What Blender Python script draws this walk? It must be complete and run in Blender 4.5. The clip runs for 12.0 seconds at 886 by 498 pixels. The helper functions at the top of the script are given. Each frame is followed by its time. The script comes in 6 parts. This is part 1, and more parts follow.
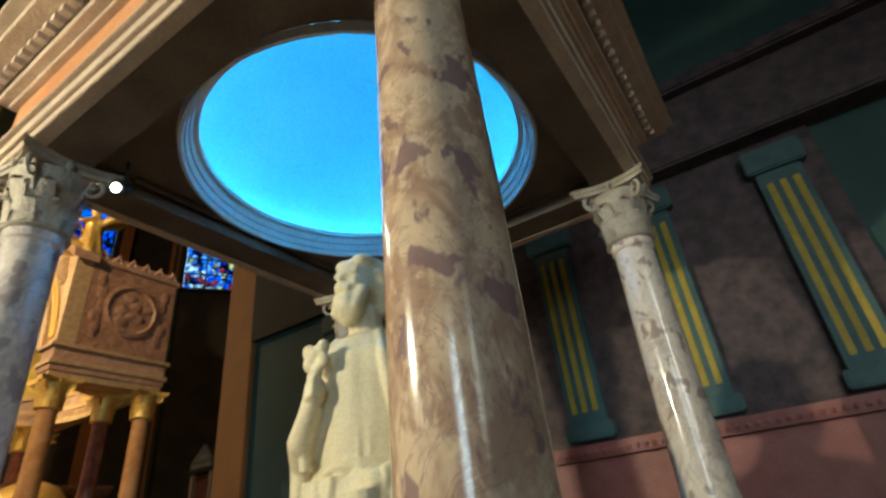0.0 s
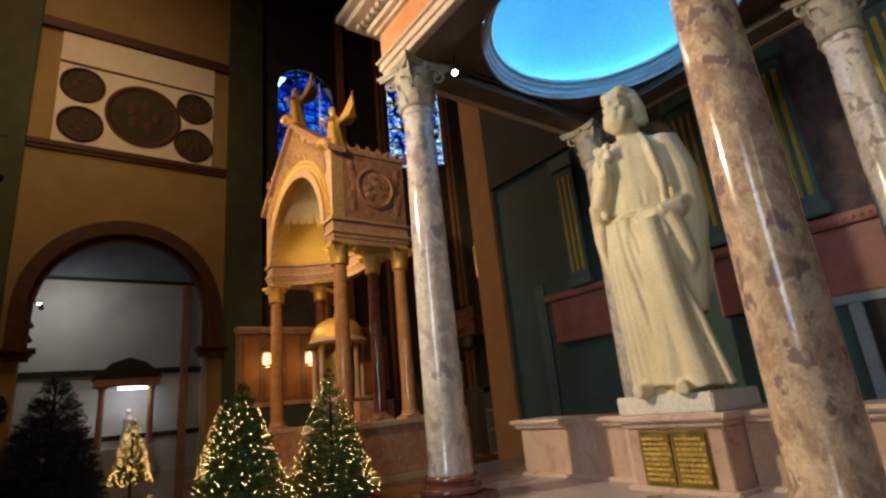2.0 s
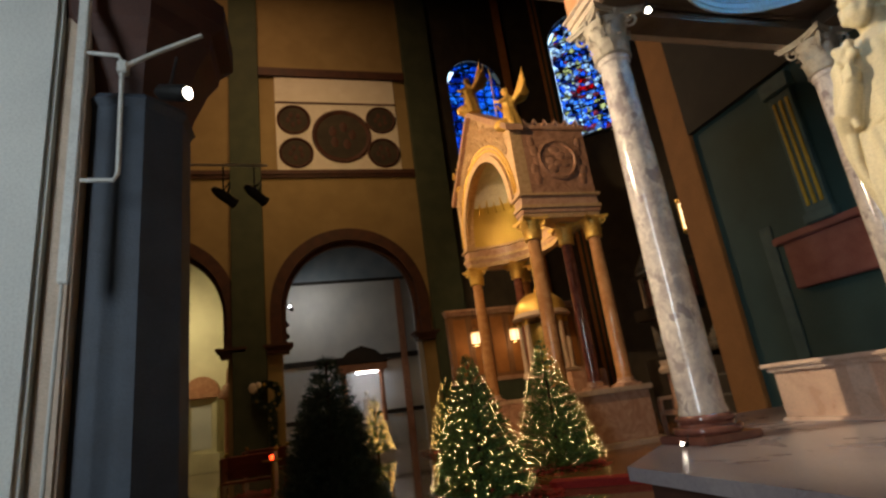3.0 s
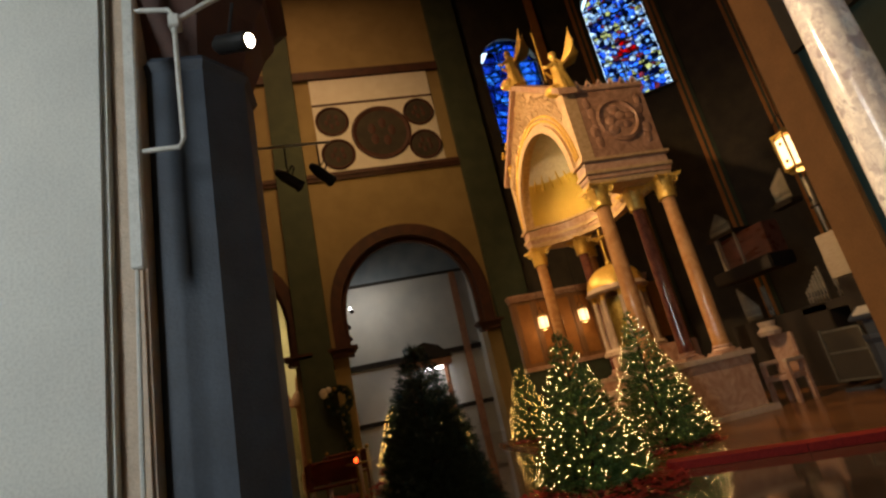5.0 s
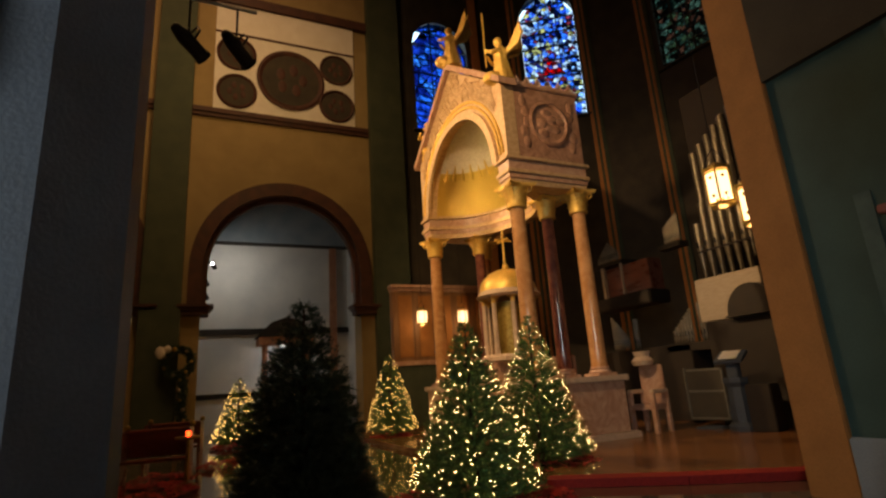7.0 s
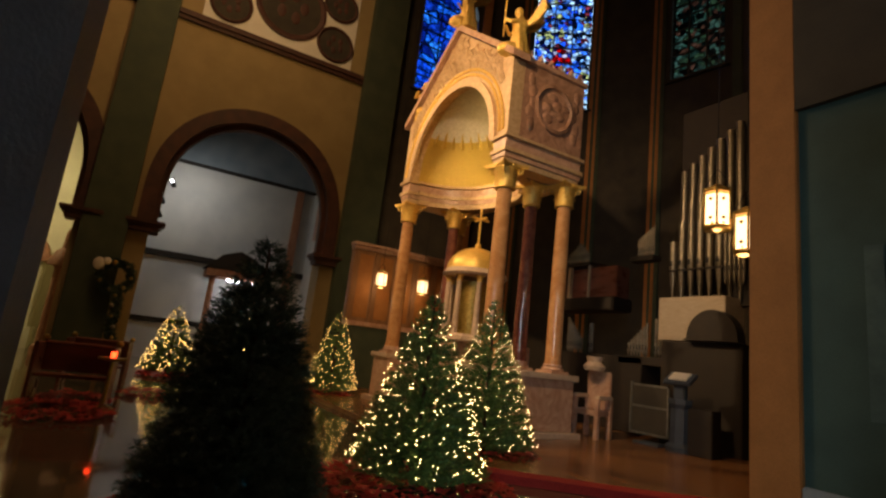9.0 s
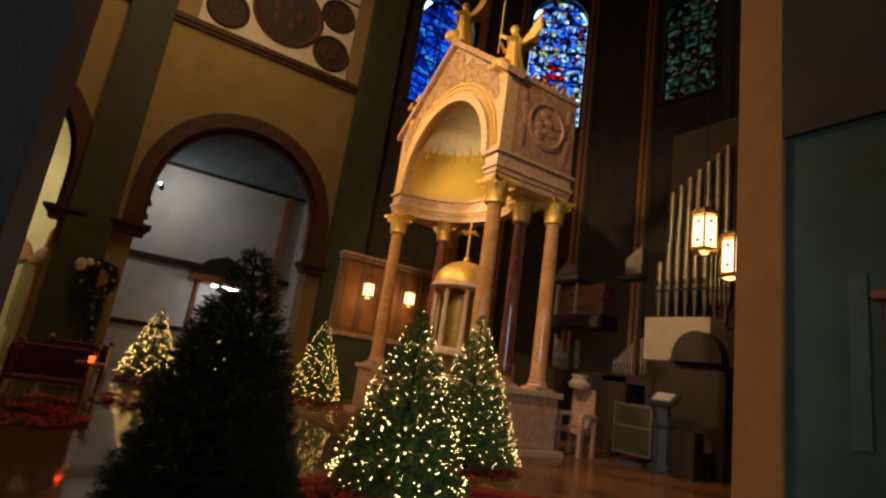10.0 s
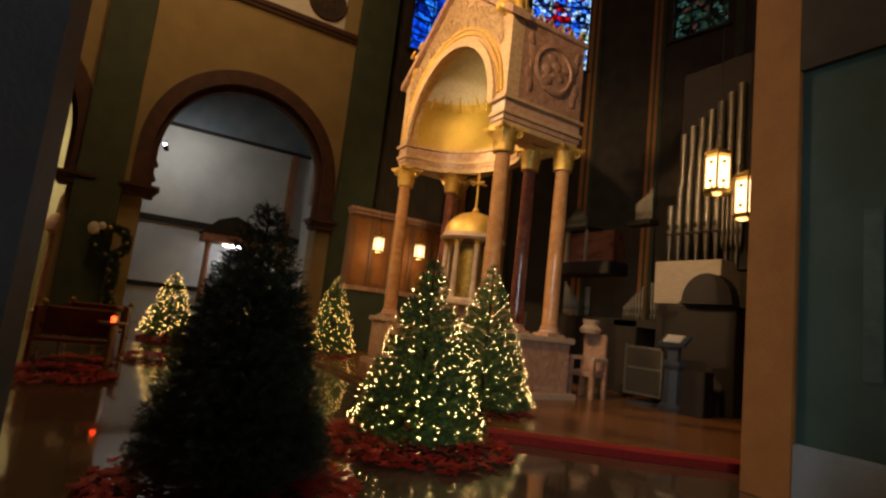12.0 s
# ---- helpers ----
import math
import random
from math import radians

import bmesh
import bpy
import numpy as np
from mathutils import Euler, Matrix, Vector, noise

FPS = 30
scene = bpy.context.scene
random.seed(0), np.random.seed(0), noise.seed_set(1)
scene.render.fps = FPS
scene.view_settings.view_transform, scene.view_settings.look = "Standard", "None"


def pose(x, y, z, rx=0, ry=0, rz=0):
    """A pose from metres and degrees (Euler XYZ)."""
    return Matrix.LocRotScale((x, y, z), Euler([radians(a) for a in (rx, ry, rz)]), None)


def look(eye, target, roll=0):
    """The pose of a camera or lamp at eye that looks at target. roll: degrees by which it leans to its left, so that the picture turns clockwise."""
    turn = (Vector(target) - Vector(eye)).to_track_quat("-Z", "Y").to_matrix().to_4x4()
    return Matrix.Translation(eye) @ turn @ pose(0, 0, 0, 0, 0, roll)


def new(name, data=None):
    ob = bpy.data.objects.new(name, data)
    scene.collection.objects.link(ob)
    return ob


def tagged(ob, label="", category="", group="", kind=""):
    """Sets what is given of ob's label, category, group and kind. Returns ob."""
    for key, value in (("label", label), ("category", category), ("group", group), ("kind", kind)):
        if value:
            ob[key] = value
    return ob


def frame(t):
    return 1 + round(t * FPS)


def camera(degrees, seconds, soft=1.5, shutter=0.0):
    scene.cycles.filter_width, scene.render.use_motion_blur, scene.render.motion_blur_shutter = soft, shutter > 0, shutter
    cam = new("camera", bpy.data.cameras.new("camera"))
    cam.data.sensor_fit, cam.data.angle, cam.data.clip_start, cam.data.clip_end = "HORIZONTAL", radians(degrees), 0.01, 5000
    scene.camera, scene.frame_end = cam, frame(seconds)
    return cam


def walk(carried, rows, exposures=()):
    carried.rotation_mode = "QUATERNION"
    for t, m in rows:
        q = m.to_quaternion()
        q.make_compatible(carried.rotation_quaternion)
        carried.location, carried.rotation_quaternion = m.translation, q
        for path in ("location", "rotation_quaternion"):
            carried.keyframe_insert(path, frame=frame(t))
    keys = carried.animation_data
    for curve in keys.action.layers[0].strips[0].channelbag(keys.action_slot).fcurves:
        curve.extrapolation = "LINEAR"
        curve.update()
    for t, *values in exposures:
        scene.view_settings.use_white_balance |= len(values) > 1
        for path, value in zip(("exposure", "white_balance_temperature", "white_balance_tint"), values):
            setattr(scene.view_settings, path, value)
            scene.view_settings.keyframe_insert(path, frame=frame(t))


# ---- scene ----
cam = camera(80.25, 12.0, soft=2.5, shutter=0.15)
# seconds, x, y, z, heading, upward tilt, roll
STEPS = [
    (0.0, 2.375, -0.703, 2.410, 30.41, 28.86, -6.67),
    (0.2, 2.437, -0.751, 2.402, 36.78, 24.19, -4.97),
    (0.5, 2.528, -0.908, 2.202, 42.24, 20.35, -4.03),
    (1.0, 2.560, -1.300, 1.975, 43.80, 18.70, -4.65),
    (1.5, 2.560, -1.620, 1.830, 47.30, 17.05, -4.95),
    (2.0, 2.690, -1.932, 1.690, 52.85, 16.34, -5.65),
    (2.5, 2.855, -2.180, 1.555, 63.22, 16.30, -6.40),
    (3.0, 2.708, -2.216, 1.531, 73.62, 16.48, -7.61),
    (3.5, 2.531, -2.244, 1.526, 80.77, 16.40, -9.35),
    (3.7, 2.454, -2.288, 1.520, 83.14, 16.39, -10.24),
    (5.5, 1.533, -2.730, 1.493, 74.10, 17.14, -12.89),
    (6.0, 1.103, -2.853, 1.475, 68.96, 17.13, -11.05),
    (6.5, 0.831, -2.801, 1.492, 67.88, 16.55, -7.33),
    (7.0, 0.592, -2.805, 1.485, 64.90, 14.37, -3.93),
    (9.0, 0.018, -2.808, 1.560, 60.72, 11.28, 6.72),
    (9.5, 0.004, -2.816, 1.559, 61.47, 12.73, 8.18),
    (10.0, -0.005, -2.805, 1.597, 59.62, 12.67, 8.40),
    (10.5, 0.015, -2.831, 1.582, 58.93, 11.42, 8.31),
    (11.0, 0.026, -2.825, 1.597, 58.84, 10.21, 7.90),
    (11.5, 0.019, -2.840, 1.582, 59.08, 8.27, 7.17),
    (12.0, -0.025, -2.839, 1.550, 59.80, 7.51, 6.48),
]


def stand(x, y, z, heading, tilt, roll):
    a, p = radians(heading), radians(tilt)
    eye = Vector((x, y, z))
    return look(eye, eye + Vector((-math.sin(a) * math.cos(p), math.cos(a) * math.cos(p), math.sin(p))), roll)


walk(cam, [(t, stand(*v)) for t, *v in STEPS], exposures=[(0, 0.15, 5900, -5.0), (0.5, 0.27, 6500, 4.0), (1.2, 0.0, 6600, 10.0), (2.5, 0.0, 6600, 9.0), (3.5, 0.12, 6900, 9.0), (5.5, 0.22, 7400, 10.0), (7, 0.16, 7300, 10.0), (9, 0.17, 6800, 9.0), (12, 0.23, 6800, 9.0)])

# ---------------- world and lights ----------------
world = bpy.data.worlds.new("night")
scene.world = world
world.use_nodes = True
world.node_tree.nodes["Background"].inputs[0].default_value = (0.05, 0.1, 0.25, 1)
world.node_tree.nodes["Background"].inputs[1].default_value = 0.3


def lamp(name, kind, power, color, m, size=0.1, spot=60, blend=0.5, size_y=None):
    d = bpy.data.lights.new(name, kind)
    d.energy, d.color = power, color
    if kind == "AREA":
        d.size = size
        if size_y:
            d.shape, d.size_y = "RECTANGLE", size_y
    else:
        d.shadow_soft_size = size
    if kind == "SPOT":
        d.spot_size, d.spot_blend = radians(spot), blend
    ob = new(name, d)
    ob.matrix_world = m
    return ob


GOLDEN = (1.0, 0.64, 0.33)
COOL = (0.78, 0.9, 1.0)
# the spot on the pier, which lights the statue and the canopy
lamp("pier_spot_light", "SPOT", 620, (1.0, 0.82, 0.56), look((-0.9, -2.84, 4.0), (1.35, 1.0, 2.85)), 0.05, 67, 0.45)
lamp("canopy_spot_light", "SPOT", 14, (1.0, 0.85, 0.65), look((0.3, 0.12, 3.84), (1.5, -0.3, 2.2)), 0.03, 110, 0.6)
# altar spots on the nave piers
lamp("altar_spot_light", "SPOT", 2900, GOLDEN, look((-16.9, -4.0, 11.0), (-11.5, 3.6, 7.0)), 0.15, 66, 0.7)
lamp("altar_spot_light", "SPOT", 2900, GOLDEN, look((-5.4, -4.2, 10.0), (-10.4, 4.1, 6.2)), 0.15, 66, 0.7)
lamp("niche_light", "SPOT", 95, (1.0, 0.68, 0.26), look((-11.5, 3.75, 6.1), (-11.6, 5.2, 6.9)), 0.1, 120, 0.8)
# wash in mid-nave with no fixture, added to brighten the far wall
lamp("nave_wall_fill", "SPOT", 430, (1.0, 0.62, 0.26), look((-12.5, -2.0, 14.0), (-19.6, -1.0, 11.2)), 0.3, 122, 0.8)
# unseen warm fill added under the nave ceiling to lift the dark floor
lamp("nave_fill_light", "AREA", 520, (1.0, 0.56, 0.28), pose(-12.5, -4.0, 22.6), 2.5)
# side chapels across the nave
lamp("chapel_light", "AREA", 43, (0.95, 0.92, 0.88), look((-23.5, -2.2, 8.2), (-26.0, -0.6, 5.0)), 0.8)
lamp("chapel_light", "AREA", 190, (1.0, 0.82, 0.45), look((-22.5, -8.6, 8.0), (-26.0, -7.8, 3.0)), 1.2)
# lamp over the sanctuary floor by the organ
lamp("sanctuary_spot_light", "SPOT", 130, (1.0, 0.5, 0.18), look((-5.6, 5.6, 8.0), (-5.4, 5.0, 0.0)), 0.1, 40, 0.8)
lamp("organ_spot_light", "SPOT", 32, (1.0, 0.85, 0.65), look((-9.6, 6.2, 7.2), (-8.2, 9.2, 4.2)), 0.06, 36, 0.3)
for x, y, z in ((-4.86, 4.82, 3.95), (-4.54, 4.97, 3.52), (-17.0, 4.42, 3.55), (-17.0, 6.06, 3.55)):
    lamp("lantern_light", "POINT", 7, (1.0, 0.6, 0.28), pose(x, y, z), 0.1)
# daylight inferred from the aisle behind the viewer; no window is built
aisle_area = lamp("aisle_unseen_light", "AREA", 150, COOL, look((5.3, -8.6, 4.2), (-1.4, -4.8, 3.0)), 2.0, size_y=3.5)
aisle_area.data.spread = radians(115)
# second area is unseen fill, added to brighten the right of the end wall
aisle_area = lamp("aisle_unseen_light", "AREA", 12, (1.0, 0.95, 0.9), look((5.8, -2.6, 4.6), (2.4, 3.5, 3.3)), 1.2, size_y=2.6)
aisle_area.data.spread = radians(56)
# warm fill without a fixture, added to brighten the ochre corner pier
lamp("aisle_pier_fill", "SPOT", 32, (1.0, 0.45, 0.16), look((1.5, -5.5, 7.5), (-2.4, 3.4, 3.0)), 0.1, 46, 0.8)

# ---------------- materials ----------------


def mat(name, a, b, scale=8.0, rough=0.6, metal=0.0, bump=0.15, detail=6.0, contrast=(0.35, 0.65), fine=60.0, rough_var=0.12, coat=0.0, stretch=(1, 1, 1), distort=0.0):
    m = bpy.data.materials.new(name)
    m.use_nodes = True
    nt = m.node_tree
    bsdf = nt.nodes["Principled BSDF"]
    tc = nt.nodes.new("ShaderNodeTexCoord")
    mp = nt.nodes.new("ShaderNodeMapping")
    mp.inputs["Scale"].default_value = stretch
    nt.links.new(tc.outputs["Object"], mp.inputs["Vector"])
    n1 = nt.nodes.new("ShaderNodeTexNoise")
    n1.inputs["Scale"].default_value, n1.inputs["Detail"].default_value = scale, detail
    n1.inputs["Distortion"].default_value = distort
    n2 = nt.nodes.new("ShaderNodeTexNoise")
    n2.inputs["Scale"].default_value, n2.inputs["Detail"].default_value = fine, 3.0
    for n in (n1, n2):
        nt.links.new(mp.outputs["Vector"], n.inputs["Vector"])
    ramp = nt.nodes.new("ShaderNodeValToRGB")
    ramp.color_ramp.elements[0].position, ramp.color_ramp.elements[1].position = contrast
    ramp.color_ramp.elements[0].color, ramp.color_ramp.elements[1].color = (*a, 1), (*b, 1)
    nt.links.new(n1.outputs["Fac"], ramp.inputs["Fac"])
    mix = nt.nodes.new("ShaderNodeMixRGB")
    mix.blend_type = "MULTIPLY"
    mix.inputs["Fac"].default_value = 0.35
    nt.links.new(ramp.outputs["Color"], mix.inputs["Color1"])
    r2 = nt.nodes.new("ShaderNodeValToRGB")
    r2.color_ramp.elements[0].color, r2.color_ramp.elements[1].color = (0.55, 0.55, 0.55, 1), (1, 1, 1, 1)
    r2.color_ramp.elements[0].position, r2.color_ramp.elements[1].position = 0.3, 0.6
    nt.links.new(n2.outputs["Fac"], r2.inputs["Fac"])
    nt.links.new(r2.outputs["Color"], mix.inputs["Color2"])
    nt.links.new(mix.outputs["Color"], bsdf.inputs["Base Color"])
    mr = nt.nodes.new("ShaderNodeMapRange")
    mr.inputs["To Min"].default_value, mr.inputs["To Max"].default_value = max(0.02, rough - rough_var), min(1, rough + rough_var)
    nt.links.new(n1.outputs["Fac"], mr.inputs["Value"])
    nt.links.new(mr.outputs["Result"], bsdf.inputs["Roughness"])
    bsdf.inputs["Metallic"].default_value = metal
    bsdf.inputs["Coat Weight"].default_value = coat
    if bump:
        bp = nt.nodes.new("ShaderNodeBump")
        bp.inputs["Strength"].default_value, bp.inputs["Distance"].default_value = bump, 0.02
        nt.links.new(n2.outputs["Fac"], bp.inputs["Height"])
        nt.links.new(bp.outputs["Normal"], bsdf.inputs["Normal"])
    return m


def glow(name, color, strength):
    m = bpy.data.materials.new(name)
    m.use_nodes = True
    b = m.node_tree.nodes["Principled BSDF"]
    b.inputs["Base Color"].default_value = (*color, 1)
    b.inputs["Emission Color"].default_value = (*color, 1)
    b.inputs["Emission Strength"].default_value = strength
    return m


def marble(name, base_c, patch, vein, scale=3.0, rough=0.16, tone=(0.42, 0.58)):
    """Brecciated marble: fine clouded patches drawn out upwards, dark spots and thin veins."""
    m = bpy.data.materials.new(name)
    m.use_nodes = True
    nt = m.node_tree
    bsdf = nt.nodes["Principled BSDF"]

    def node(kind, **kw):
        n = nt.nodes.new(kind)
        for k, v in kw.items():
            n.inputs[k].default_value = v
        return n

    def ramp(src, lo, hi, a, b):
        r = nt.nodes.new("ShaderNodeValToRGB")
        r.color_ramp.elements[0].position, r.color_ramp.elements[1].position = lo, hi
        r.color_ramp.elements[0].color, r.color_ramp.elements[1].color = (*a, 1), (*b, 1)
        nt.links.new(src, r.inputs["Fac"])
        return r.outputs["Color"]

    def mix(fac, a, b):
        x = nt.nodes.new("ShaderNodeMixRGB")
        nt.links.new(fac, x.inputs["Fac"])
        nt.links.new(a, x.inputs["Color1"])
        x.inputs["Color2"].default_value = (*b, 1)
        return x.outputs["Color"]

    tc = nt.nodes.new("ShaderNodeTexCoord")
    mp = nt.nodes.new("ShaderNodeMapping")
    mp.inputs["Scale"].default_value = (1, 1, 0.72)
    nt.links.new(tc.outputs["Object"], mp.inputs["Vector"])
    vec = mp.outputs["Vector"]
    cloud = node("ShaderNodeTexNoise", Scale=scale * 2.2, Detail=9, Roughness=0.62, Distortion=0.7)
    fine = node("ShaderNodeTexNoise", Scale=scale * 7, Detail=6, Distortion=0.6)
    spots = node("ShaderNodeTexNoise", Scale=scale * 3.4, Detail=3, Distortion=0.25)
    vein_n = node("ShaderNodeTexNoise", Scale=scale * 1.6, Detail=8, Roughness=0.7, Distortion=1.4)
    for n in (cloud, fine, spots, vein_n):
        nt.links.new(vec, n.inputs["Vector"])
    col = ramp(cloud.outputs["Fac"], *tone, patch, base_c)
    pale = tuple(min(1, 1.18 * v) for v in base_c)
    col = mix(ramp(fine.outputs["Fac"], 0.52, 0.66, (0, 0, 0), (0.7, 0.7, 0.7)), col, pale)
    dist = nt.nodes.new("ShaderNodeMath")
    dist.operation = "SUBTRACT"
    dist.inputs[1].default_value = 0.5
    nt.links.new(vein_n.outputs["Fac"], dist.inputs[0])
    ab = nt.nodes.new("ShaderNodeMath")
    ab.operation = "ABSOLUTE"
    nt.links.new(dist.outputs[0], ab.inputs[0])
    col = mix(ramp(ab.outputs[0], 0.0, 0.016, (0.6, 0.6, 0.6), (0, 0, 0)), col, vein)
    col = mix(ramp(spots.outputs["Fac"], 0.585, 0.63, (0, 0, 0), (0.85, 0.85, 0.85)), col, vein)
    nt.links.new(col, bsdf.inputs["Base Color"])
    bsdf.inputs["Roughness"].default_value = rough
    bsdf.inputs["Coat Weight"].default_value = 0.25
    bsdf.inputs["Coat Roughness"].default_value = 0.1
    return m


M_TAN = mat("tan_plaster", (0.30, 0.22, 0.10), (0.36, 0.27, 0.13), 1.2, 0.85, bump=0.1)
M_GREEN = mat("dark_green_plaster", (0.045, 0.065, 0.04), (0.07, 0.09, 0.055), 1.5, 0.8)
M_BROWN = mat("brown_painted_stone", (0.05, 0.017, 0.011), (0.085, 0.03, 0.018), 3, 0.65)
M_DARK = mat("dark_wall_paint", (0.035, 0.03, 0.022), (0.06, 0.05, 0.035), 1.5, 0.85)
M_CEIL = mat("dark_ceiling_paint", (0.03, 0.03, 0.04), (0.05, 0.05, 0.06), 0.8, 0.9)
M_WHITE = mat("white_painted_panel", (0.78, 0.75, 0.68), (0.84, 0.82, 0.76), 2, 0.7)
M_CHAPEL = mat("white_chapel_plaster", (0.55, 0.56, 0.56), (0.66, 0.66, 0.64), 0.8, 0.8)
M_CREAM = mat("cream_chapel_plaster", (0.6, 0.56, 0.4), (0.7, 0.66, 0.48), 0.8, 0.8)
M_BLUEGREY = mat("blue_grey_plaster", (0.22, 0.28, 0.33), (0.3, 0.35, 0.4), 1, 0.8)
M_FLOOR = mat("polished_dark_floor", (0.12, 0.08, 0.055), (0.18, 0.12, 0.08), 2.5, 0.1, bump=0.03, rough_var=0.04, fine=9, coat=0.5)
M_SANCT = mat("polished_orange_floor", (0.2, 0.09, 0.035), (0.3, 0.14, 0.055), 1.2, 0.22, bump=0.03, rough_var=0.05, fine=14, stretch=(1, 4, 1))
M_IMPOST = mat("pale_varnished_wood", (0.36, 0.29, 0.21), (0.44, 0.36, 0.27), 5, 0.5, stretch=(1, 1, 5))
M_TERRA = mat("brick_red_stone", (0.36, 0.16, 0.09), (0.48, 0.24, 0.14), 6, 0.65)
M_REDWOOD = mat("dark_red_wood", (0.16, 0.05, 0.03), (0.25, 0.085, 0.05), 4, 0.3, stretch=(0.3, 1, 1))
M_PAINTING = mat("faded_painting", (0.3, 0.2, 0.12), (0.55, 0.3, 0.26), 3, 0.6, contrast=(0.4, 0.6))
M_RELIEF = mat("carved_tan_marble", (0.3, 0.16, 0.1), (0.5, 0.29, 0.2), 3.5, 0.45, distort=2.0, bump=1.0, fine=7)
M_VOTIVE = glow("red_votive_glass", (1.0, 0.12, 0.03), 2.5)
M_OCHRE = mat("ochre_plaster", (0.36, 0.15, 0.04), (0.44, 0.19, 0.055), 2.5, 0.75)
M_TEAL = mat("teal_plaster", (0.032, 0.075, 0.07), (0.052, 0.105, 0.096), 1.6, 0.75)
M_RED = mat("dull_red_marble", (0.27, 0.085, 0.07), (0.35, 0.13, 0.11), 5, 0.5)
M_MOSAIC = mat("dark_violet_relief", (0.05, 0.034, 0.038), (0.12, 0.08, 0.082), 9, 0.7, bump=0.7, fine=24)
M_PILASTER = mat("blue_green_paint", (0.05, 0.105, 0.11), (0.08, 0.15, 0.15), 5, 0.6)
M_YELLOW = mat("yellow_paint", (0.4, 0.29, 0.02), (0.52, 0.38, 0.04), 8, 0.55)
M_PALE = mat("pale_painted_pier", (0.62, 0.62, 0.58), (0.7, 0.7, 0.65), 1.5, 0.7, bump=0.05)
M_STONE = mat("grey_stone_shaft", (0.04, 0.052, 0.072), (0.062, 0.08, 0.108), 3, 0.6)
M_STATUE = mat("cream_stone_statue", (0.66, 0.56, 0.36), (0.76, 0.66, 0.45), 4, 0.55, bump=0.03, fine=90)
M_PLINTH = mat("white_stone_plinth", (0.66, 0.62, 0.54), (0.76, 0.72, 0.64), 6, 0.5)
M_PINK = mat("peach_marble", (0.52, 0.33, 0.24), (0.64, 0.43, 0.32), 4, 0.3, distort=1.5, bump=0.02)
M_PEACH = mat("peach_marble_trim", (0.6, 0.42, 0.32), (0.7, 0.52, 0.42), 7, 0.3, distort=1.0, bump=0.02)
M_LAVENDER = mat("lavender_marble", (0.3, 0.25, 0.265), (0.42, 0.36, 0.36), 2.2, 0.3, distort=1.5, bump=0.02)
M_BRONZE = mat("gilt_bronze", (0.32, 0.22, 0.06), (0.5, 0.36, 0.1), 14, 0.38, 0.9, bump=0.3)
M_ORANGE = mat("orange_frieze_marble", (0.5, 0.2, 0.08), (0.62, 0.3, 0.14), 4, 0.45, distort=1.5)
M_CORNICE = mat("buff_carved_stone", (0.5, 0.38, 0.28), (0.62, 0.48, 0.36), 8, 0.55, bump=0.3)
M_SOFFIT = mat("brown_plaster_soffit", (0.12, 0.085, 0.06), (0.19, 0.14, 0.1), 3, 0.75)
M_DOME = mat("pale_blue_dome_plaster", (0.3, 0.58, 0.78), (0.36, 0.64, 0.82), 2, 0.8, bump=0.04)
M_RIM = mat("white_moulding", (0.66, 0.68, 0.7), (0.76, 0.78, 0.8), 6, 0.5)
M_CAPITAL = mat("weathered_stone_capital", (0.34, 0.28, 0.22), (0.5, 0.43, 0.34), 12, 0.65, bump=0.4)
M_COLGREY = marble("grey_violet_breccia", (0.64, 0.56, 0.5), (0.44, 0.37, 0.35), (0.3, 0.24, 0.24), 3.2)
M_COLPINK = marble("pink_brown_breccia", (0.7, 0.52, 0.36), (0.46, 0.29, 0.2), (0.26, 0.16, 0.17), 4.8)
M_COLPALE = marble("pale_breccia", (0.7, 0.6, 0.5), (0.5, 0.4, 0.34), (0.32, 0.23, 0.2), 4.4, tone=(0.34, 0.5))
M_GOLD = mat("gilding", (0.78, 0.5, 0.11), (0.92, 0.66, 0.2), 20, 0.38, 0.5, bump=0.3)
M_GOLDWALL = mat("gold_mosaic", (0.62, 0.44, 0.1), (0.75, 0.56, 0.16), 40, 0.36, 0.75, bump=0.5, fine=90)
M_CLOUD = mat("pale_cloud_mosaic", (0.56, 0.53, 0.46), (0.68, 0.65, 0.58), 12, 0.6)
M_BALDMARBLE = mat("veined_tan_marble", (0.44, 0.25, 0.17), (0.6, 0.4, 0.29), 3, 0.35, distort=2.0, bump=0.05)
M_BALDGOLD = mat("gilt_carved_marble", (0.56, 0.37, 0.2), (0.72, 0.53, 0.32), 10, 0.45, 0.2, bump=0.4)
M_YCOL = mat("yellow_siena_marble", (0.46, 0.23, 0.1), (0.58, 0.33, 0.16), 3, 0.15, distort=1.5, bump=0.0, coat=0.4)
M_RCOL = mat("dark_red_porphyry", (0.17, 0.06, 0.045), (0.26, 0.1, 0.07), 5, 0.14, distort=1.0, bump=0.0, coat=0.4)
M_WOOD = mat("warm_panelled_wood", (0.22, 0.11, 0.05), (0.32, 0.17, 0.08), 3, 0.5, stretch=(1, 1, 0.2))
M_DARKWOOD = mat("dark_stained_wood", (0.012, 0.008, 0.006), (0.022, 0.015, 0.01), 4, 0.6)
M_PIPE = mat("tin_organ_pipe", (0.2, 0.175, 0.13), (0.27, 0.235, 0.18), 6, 0.38, 0.7, bump=0.03)
M_IRON = mat("black_iron", (0.02, 0.02, 0.02), (0.04, 0.04, 0.04), 12, 0.5, 0.6)
M_STEEL = mat("dull_grey_metal", (0.13, 0.13, 0.11), (0.19, 0.19, 0.165), 12, 0.5, 0.4)
